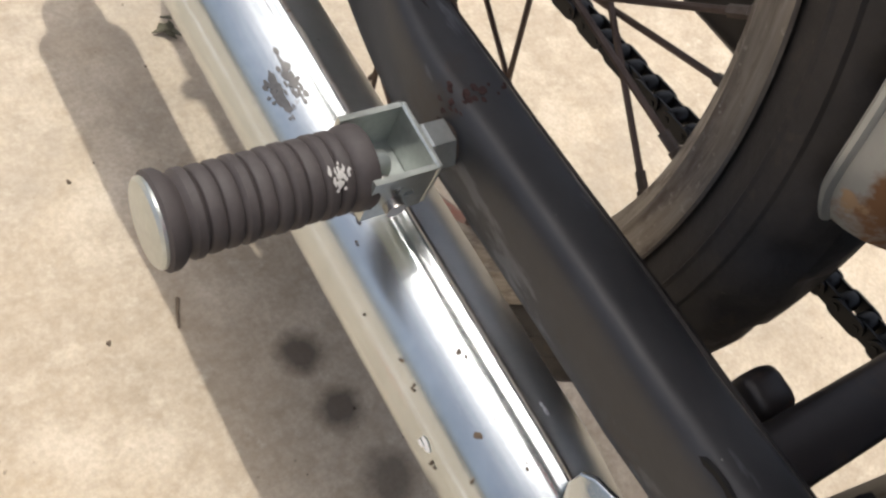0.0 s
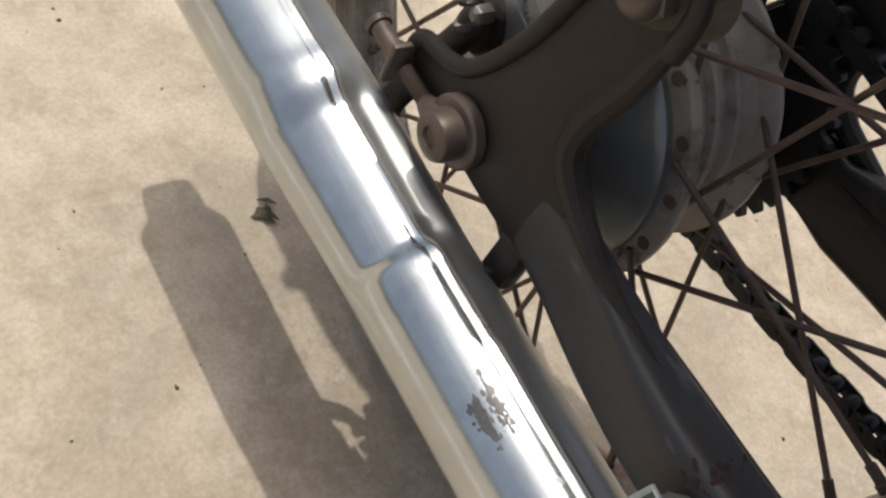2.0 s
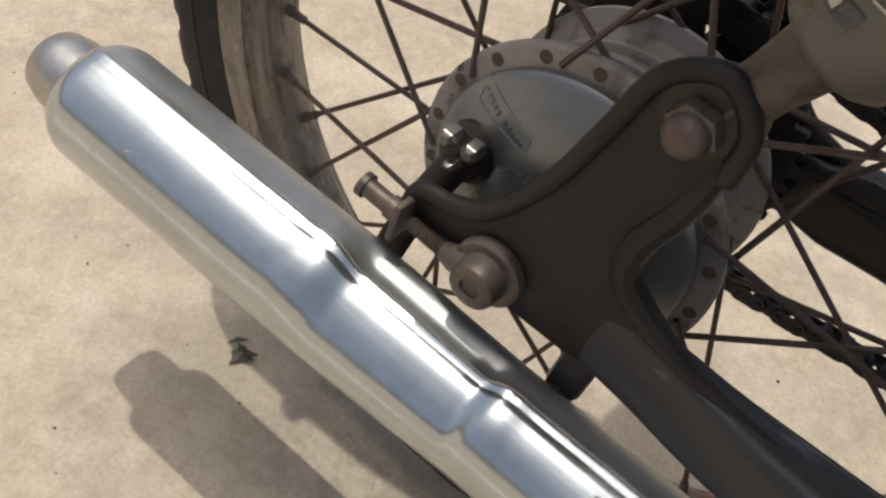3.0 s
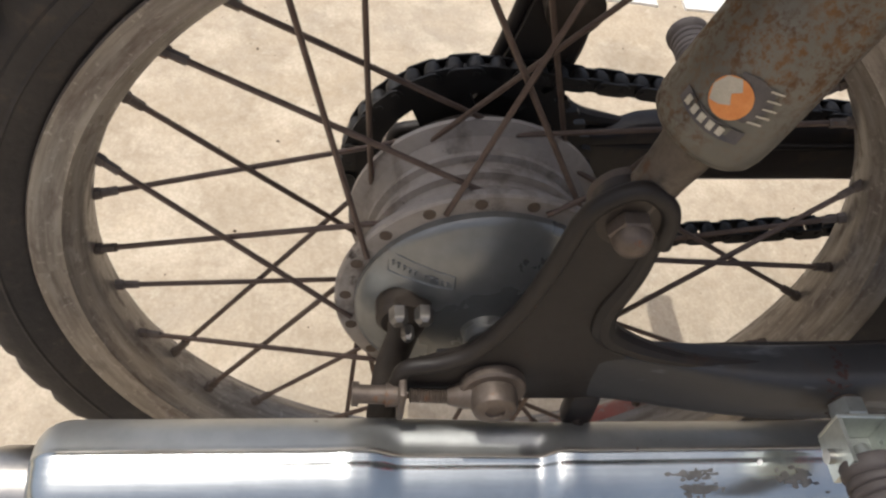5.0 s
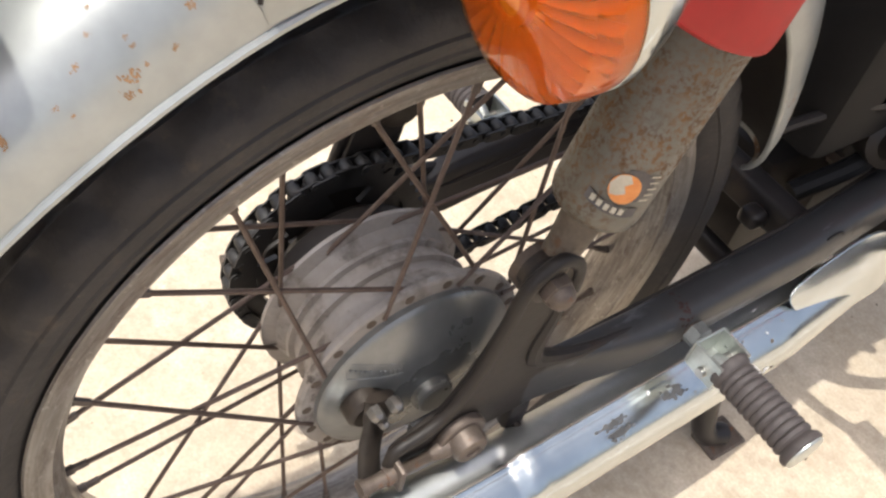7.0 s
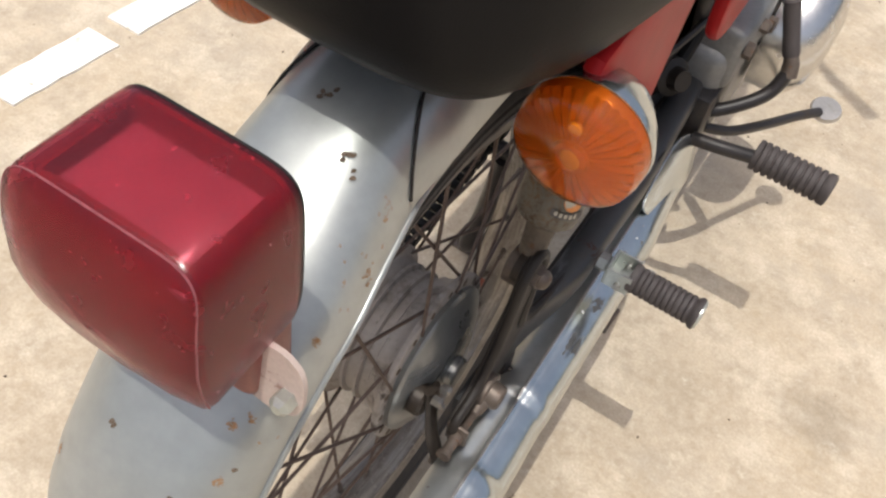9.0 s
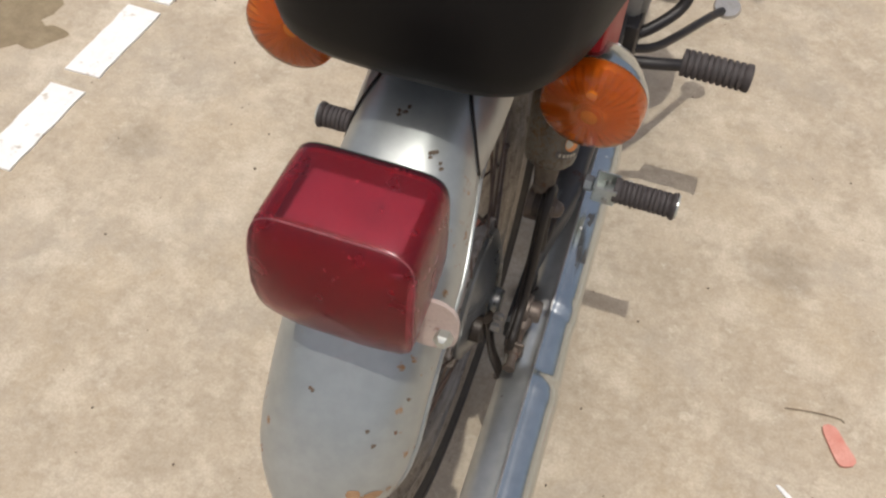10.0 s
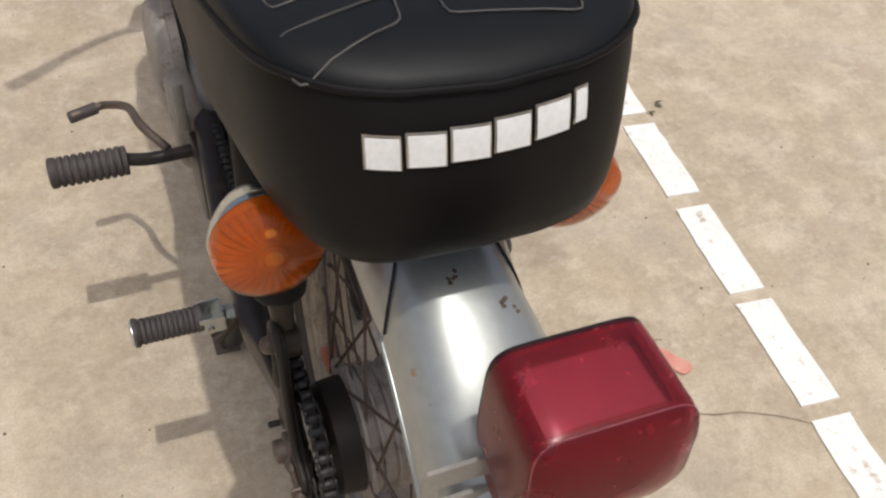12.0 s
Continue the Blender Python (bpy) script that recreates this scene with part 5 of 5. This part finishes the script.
for y, z, r in ((.50, .40, .010), (.55, .405, .008), (.60, .38, .010)):
    bm = bmesh.new()
    bolt(bm, (.118, y, z), (1, 0, 0), r, .010)
    part("case_bolt", bm, M["bare"], case)

# kick starter, brake pedal, rider pegs, gear lever
kick = sub("kick_starter")
bm = bmesh.new()
tube(bm, smooth_path([(0.089, 0.477, 0.305), (0.126, 0.504, 0.314), (0.159, 0.538, 0.333), (0.169, 0.558, 0.363)], 6), .0085, 12)
part("kick_arm", bm, M["frame"], kick)
bm = bmesh.new()
tube(bm, [(0.17, 0.556, 0.355), (0.166, 0.56, 0.371), (0.161, 0.562, 0.38)], [.0105, .0095, .0080], 12)
part("kick_knuckle", bm, M["bare"], kick)
bm = bmesh.new()
revolve(bm, [(0, .009), (.004, .0105), (.012, .0100), (.060, .0100), (.064, .0110), (.067, .008)], (0.162, 0.562, 0.377), (-.42, .18, .86), 18)
part("kick_rubber", bm, M["grip"], kick)
brake = sub("brake_pedal")
bm = bmesh.new()
tube(bm, smooth_path([(0.089, 0.477, 0.292), (0.135, 0.513, 0.277), (0.166, 0.576, 0.259), (0.2, 0.657, 0.24), (0.221, 0.706, 0.226)], 6), .0065, 12)
part("pedal_arm", bm, M["frame"], brake)
bm = bmesh.new()
revolve(bm, [(0, .020), (.004, .022), (.008, .020)], (0.228, 0.722, 0.22), (0, -.25, 1), 18)
part("pedal_pad", bm, M["dull_chrome"], brake)


def rider_peg(s, y, z, dx=0.0):
    g = sub("rider_peg")
    bm = bmesh.new()
    if s > 0:
        tube(bm, smooth_path([(.112, y - .026, z), (.145, y - .022, z + .003), (.175, y - .012, z + .002), (.201, y - .001, z)], 6), .0085, 12)
    else:
        tube(bm, smooth_path([(-.105, y + .01, z - .012), (-.150, y + .006, z - .010), (-.168, y + .003, z - .006), (-.186, y + .001, z)], 6), .0085, 12)
    part("peg_bar", bm, M["frame"], g)
    bm = bmesh.new()
    pr = [(.197, .008), (.198, .0165), (.203, .0170)]
    for k in range(9):
        a = .205 + .0085 * k
        pr += [(a, .0150), (a + .0010, .0172), (a + .0058, .0172), (a + .0068, .0150)]
    pr += [(.284, .0175), (.290, .0175), (.292, .014)]
    revolve(bm, [(a + dx, r * 1.12) for a, r in pr], (0, y, z), (s, 0, 0), 24)
    part("peg_rubber", bm, M["grip"], g, "square-ribbed black rubber")
    return g


rider_peg(1, .474, .298, -.016)
rider_peg(-1, .458, .322, -.012)
gear = sub("gear_lever")
bm = bmesh.new()
tube(bm, smooth_path([(-0.134, 0.477, 0.312), (-0.16, 0.522, 0.321), (-0.171, 0.576, 0.311), (-0.196, 0.616, 0.29), (-0.211, 0.621, 0.285), (-0.245, 0.614, 0.282)], 6), .0058, 12)
part("lever_bar", bm, M["bare"], gear)
bm = bmesh.new()
revolve(bm, [(0, .0085), (.038, .0085), (.040, .007)], (-0.211, 0.62, 0.285), (-1.175, -0.09, -0.236), 16)
part("toe_rubber", bm, M["grip"], gear)

# centre stand and folded side stand
stand = sub("centre_stand")
bm = bmesh.new()
tube(bm, [(-.085, .338, .245), (.070, .338, .245)], .0105, 16)
part("cross_tube", bm, M["frame"], stand)
for s in (1, -1):
    bm = bmesh.new()
    tube(bm, smooth_path([(.065 * s, .335, .235), (.080 * s, .352, .12), (.098 * s, .366, .025), (.108 * s, .392, .010)], 6), .0125, 14)
    leg = part("stand_leg", bm, M["frame"], stand)
    bm = bmesh.new()
    box(bm, (.108 * s - .018, .365, .0), (.108 * s + .018, .415, .006), .002, 1)
    part("foot", bm, M["bare"], leg)
prop = sub("side_stand")
bm = bmesh.new()
tube(bm, smooth_path([(-.098, .190, .312), (-.110, .182, .308), (-.122, .174, .303), (-.138, .167, .297)], 6), .0070, 12)
part("stand_rod", bm, M["bare"], prop)

# tank, bars and front wheel stand beyond the view and cast their shade
front = sub("front_end")
bm = bmesh.new()
rows = []
for y, w, z0, z1 in ((.50, .06, .74, .80), (.53, .10, .71, .86), (.62, .125, .70, .90), (.75, .13, .70, .92), (.88, .115, .72, .90), (.96, .07, .76, .86)):
    rows.append([Vector((w * math.copysign(abs(math.cos(t)) ** .7, math.cos(t)), y, (z0 + z1) / 2 + (z1 - z0) / 2 * math.copysign(abs(math.sin(t)) ** .7, math.sin(t))))
                 for t in (2 * math.pi * i / 24 for i in range(24))])
skin(bm, rows)
part("fuel_tank", bm, M["red"], front)
bm = bmesh.new()
tube(bm, smooth_path([(-.34, .84, 1.00), (-.24, .90, 1.02), (-.12, .97, .98), (0, .98, .95), (.12, .97, .98), (.24, .90, 1.02), (.34, .84, 1.00)], 6), .011, 12)
part("handlebar", bm, M["dull_chrome"], front)
for s in (1, -1):
    bm = bmesh.new()
    tube(bm, [(.085 * s, 1.00, .95), (.085 * s, 1.215, .305)], .017, 16)
    part("fork_leg", bm, M["dull_chrome"], front)
    bm = bmesh.new()
    revolve(bm, [(0, .015), (.11, .017), (.115, .019)], (.24 * s, .895, 1.02), (s * .85, -.5, -.1), 16)
    part("bar_grip", bm, M["grip"], front)
bm = bmesh.new()
prof = [(.020, .238), (.032, .256), (.028, .280), (.0, .292), (-.028, .280), (-.032, .256), (-.020, .238)]
rings = [[Vector((x, 1.22 + r * math.cos(2 * math.pi * i / 72), .292 + r * math.sin(2 * math.pi * i / 72))) for x, r in prof] for i in range(72)]
rings.append(rings[0])
skin(bm, rings, True, False)
part("front_tyre", bm, M["tyre"], front)
bm = bmesh.new()
revolve(bm, [(-.05, .03), (-.045, .07), (.045, .07), (.05, .03)], (0, 1.22, .292), (1, 0, 0), 32)
part("front_hub", bm, M["hub"], front)
for k in range(18):
    bm = bmesh.new()
    t = 2 * math.pi * k / 18
    tube(bm, [(0.03 if k % 2 else -.03, 1.22 + .065 * math.cos(t + .5), .292 + .065 * math.sin(t + .5)), (0, 1.22 + .236 * math.cos(t), .292 + .236 * math.sin(t))], .0017, 6)
    part("front_spoke", bm, M["spoke"], front)

# ---- loose things on the ground ----
def scrap(name, outline, mat, z, thick, label, cat, bend=0.0):
    bm = bmesh.new()
    ring = rounded(outline)
    cx = sum(p[0] for p in ring) / len(ring)
    cy = sum(p[1] for p in ring) / len(ring)
    f = lambda x, y: z + bend * ((x - cx) ** 2 + (y - cy) ** 2) / .0004
    skin(bm, [[(x, y, f(x, y)) for x, y in ring], [(x, y, f(x, y) + thick) for x, y in ring]])
    return tagged(finish(name, bm, M[mat]), label, cat)


scrap("plastic_scrap", [(.499, .169), (.508, .176), (.520, .174), (.532, .156), (.550, .133), (.544, .122), (.527, .117), (.514, .140)], "red_scrap", .001, .003, "torn scrap of faded red plastic on the concrete", "scrap", .0006)
scrap("paper_scrap", [(.450, .062), (.455, .065), (.479, .048), (.475, .044)], "letters", .001, .002, "thin white sliver of paper lying on concrete", "scrap")


def twig(pts, r, label):
    bm = bmesh.new()
    pts = smooth_path(pts, 4)
    tube(bm, pts, [r * (1 - .5 * i / len(pts)) for i in range(len(pts))], 6)
    return tagged(finish("twig", bm, M["twig"]), label, "twig", "twigs")


twig([(.450, .182, .002), (.485, .188, .003), (.522, .191, .002), (.530, .186, .002)], .0012, "thin dry bent twig lying on concrete")
# this thin strand stands for a crooked crack in the concrete
twig([(.497, .062, .002), (.534, .043, .003), (.573, .035, .003), (.612, .018, .003), (.643, .001, .003), (.666, -.016, .002)], .0009, "thin crooked crack line beside the white line")
twig([(.134, .069, .002), (.138, .079, .003), (.141, .090, .002)], .0016, "short brown twig on concrete beside the motorcycle")
leaf_r = random.Random(3)
for cx, cy, n, rr in ((.051, -.153, 9, .010), (.820, .708, 4, .008), (.792, .686, 3, .006)):
    bm = bmesh.new()
    for _ in range(n):
        a, d_ = leaf_r.uniform(0, 6.28), leaf_r.uniform(0, rr)
        c_ = Vector((cx + d_ * math.cos(a), cy + d_ * math.sin(a), .001))
        b_ = leaf_r.uniform(0, 6.28)
        l_, w_ = leaf_r.uniform(.004, .009), leaf_r.uniform(.002, .004)
        u_, v_ = Vector((math.cos(b_), math.sin(b_), .2)), Vector((-math.sin(b_), math.cos(b_), .5))
        pts = [c_ - u_ * l_, c_ + v_ * w_, c_ + u_ * l_, c_ - v_ * w_ * .6 + Vector((0, 0, .003))]
        skin(bm, [[p + Vector((0, 0, .002)) for p in pts], [p + Vector((0, 0, .003)) for p in pts]])
    tagged(finish("dry_leaf_litter", bm, M["leaf"]), "crumpled dry dark leaf on the concrete", "leaf", "dry leaves")
# crumbs scattered over the yard
bm = bmesh.new()
for _ in range(340):
    x, y = leaf_r.uniform(-1.1, 1.1), leaf_r.uniform(-.6, 1.6)
    r_ = leaf_r.choice((.0007, .0008, .0010, .0013, .0020))
    base_ = [Vector((x + r_ * leaf_r.uniform(.6, 1.5) * math.cos(t), y + r_ * leaf_r.uniform(.6, 1.5) * math.sin(t), 0)) for t in (0, 1.3, 2.5, 3.8, 5.0)]
    skin(bm, [base_, [Vector((x, y, 0)).lerp(p, .55) + Vector((0, 0, r_ * .9)) for p in base_]])
tagged(finish("dirt_crumbs", bm, M["crumb"], smooth=False), "small dark dirt crumbs scattered over the concrete", "dirt", kind="stuff")
# soil patch past the painted line
bm = bmesh.new()
rows = []
for i in range(28):
    row = []
    for j in range(28):
        x, y = -1.66 + .80 * i / 27, .24 + .62 * j / 27
        d_ = math.hypot((x + 1.29) / .38, (y - .55) / .29) + .28 * noise.noise((x * 5, y * 5, 3.0)) + .10 * noise.noise((x * 17, y * 17, 5.0))
        e = min(1.0, max(0.0, (1.0 - d_) / .35))
        row.append((x, y, -.003 + .003 * min(1.0, e * 6) + .015 * e * (.6 + .8 * noise.noise((x * 14, y * 14, 0)))))
    rows.append(row)
skin(bm, rows, False, False)
tagged(finish("soil_patch", bm, M["soil"]), "patch of loose brown soil past the white line", "soil", kind="structure")
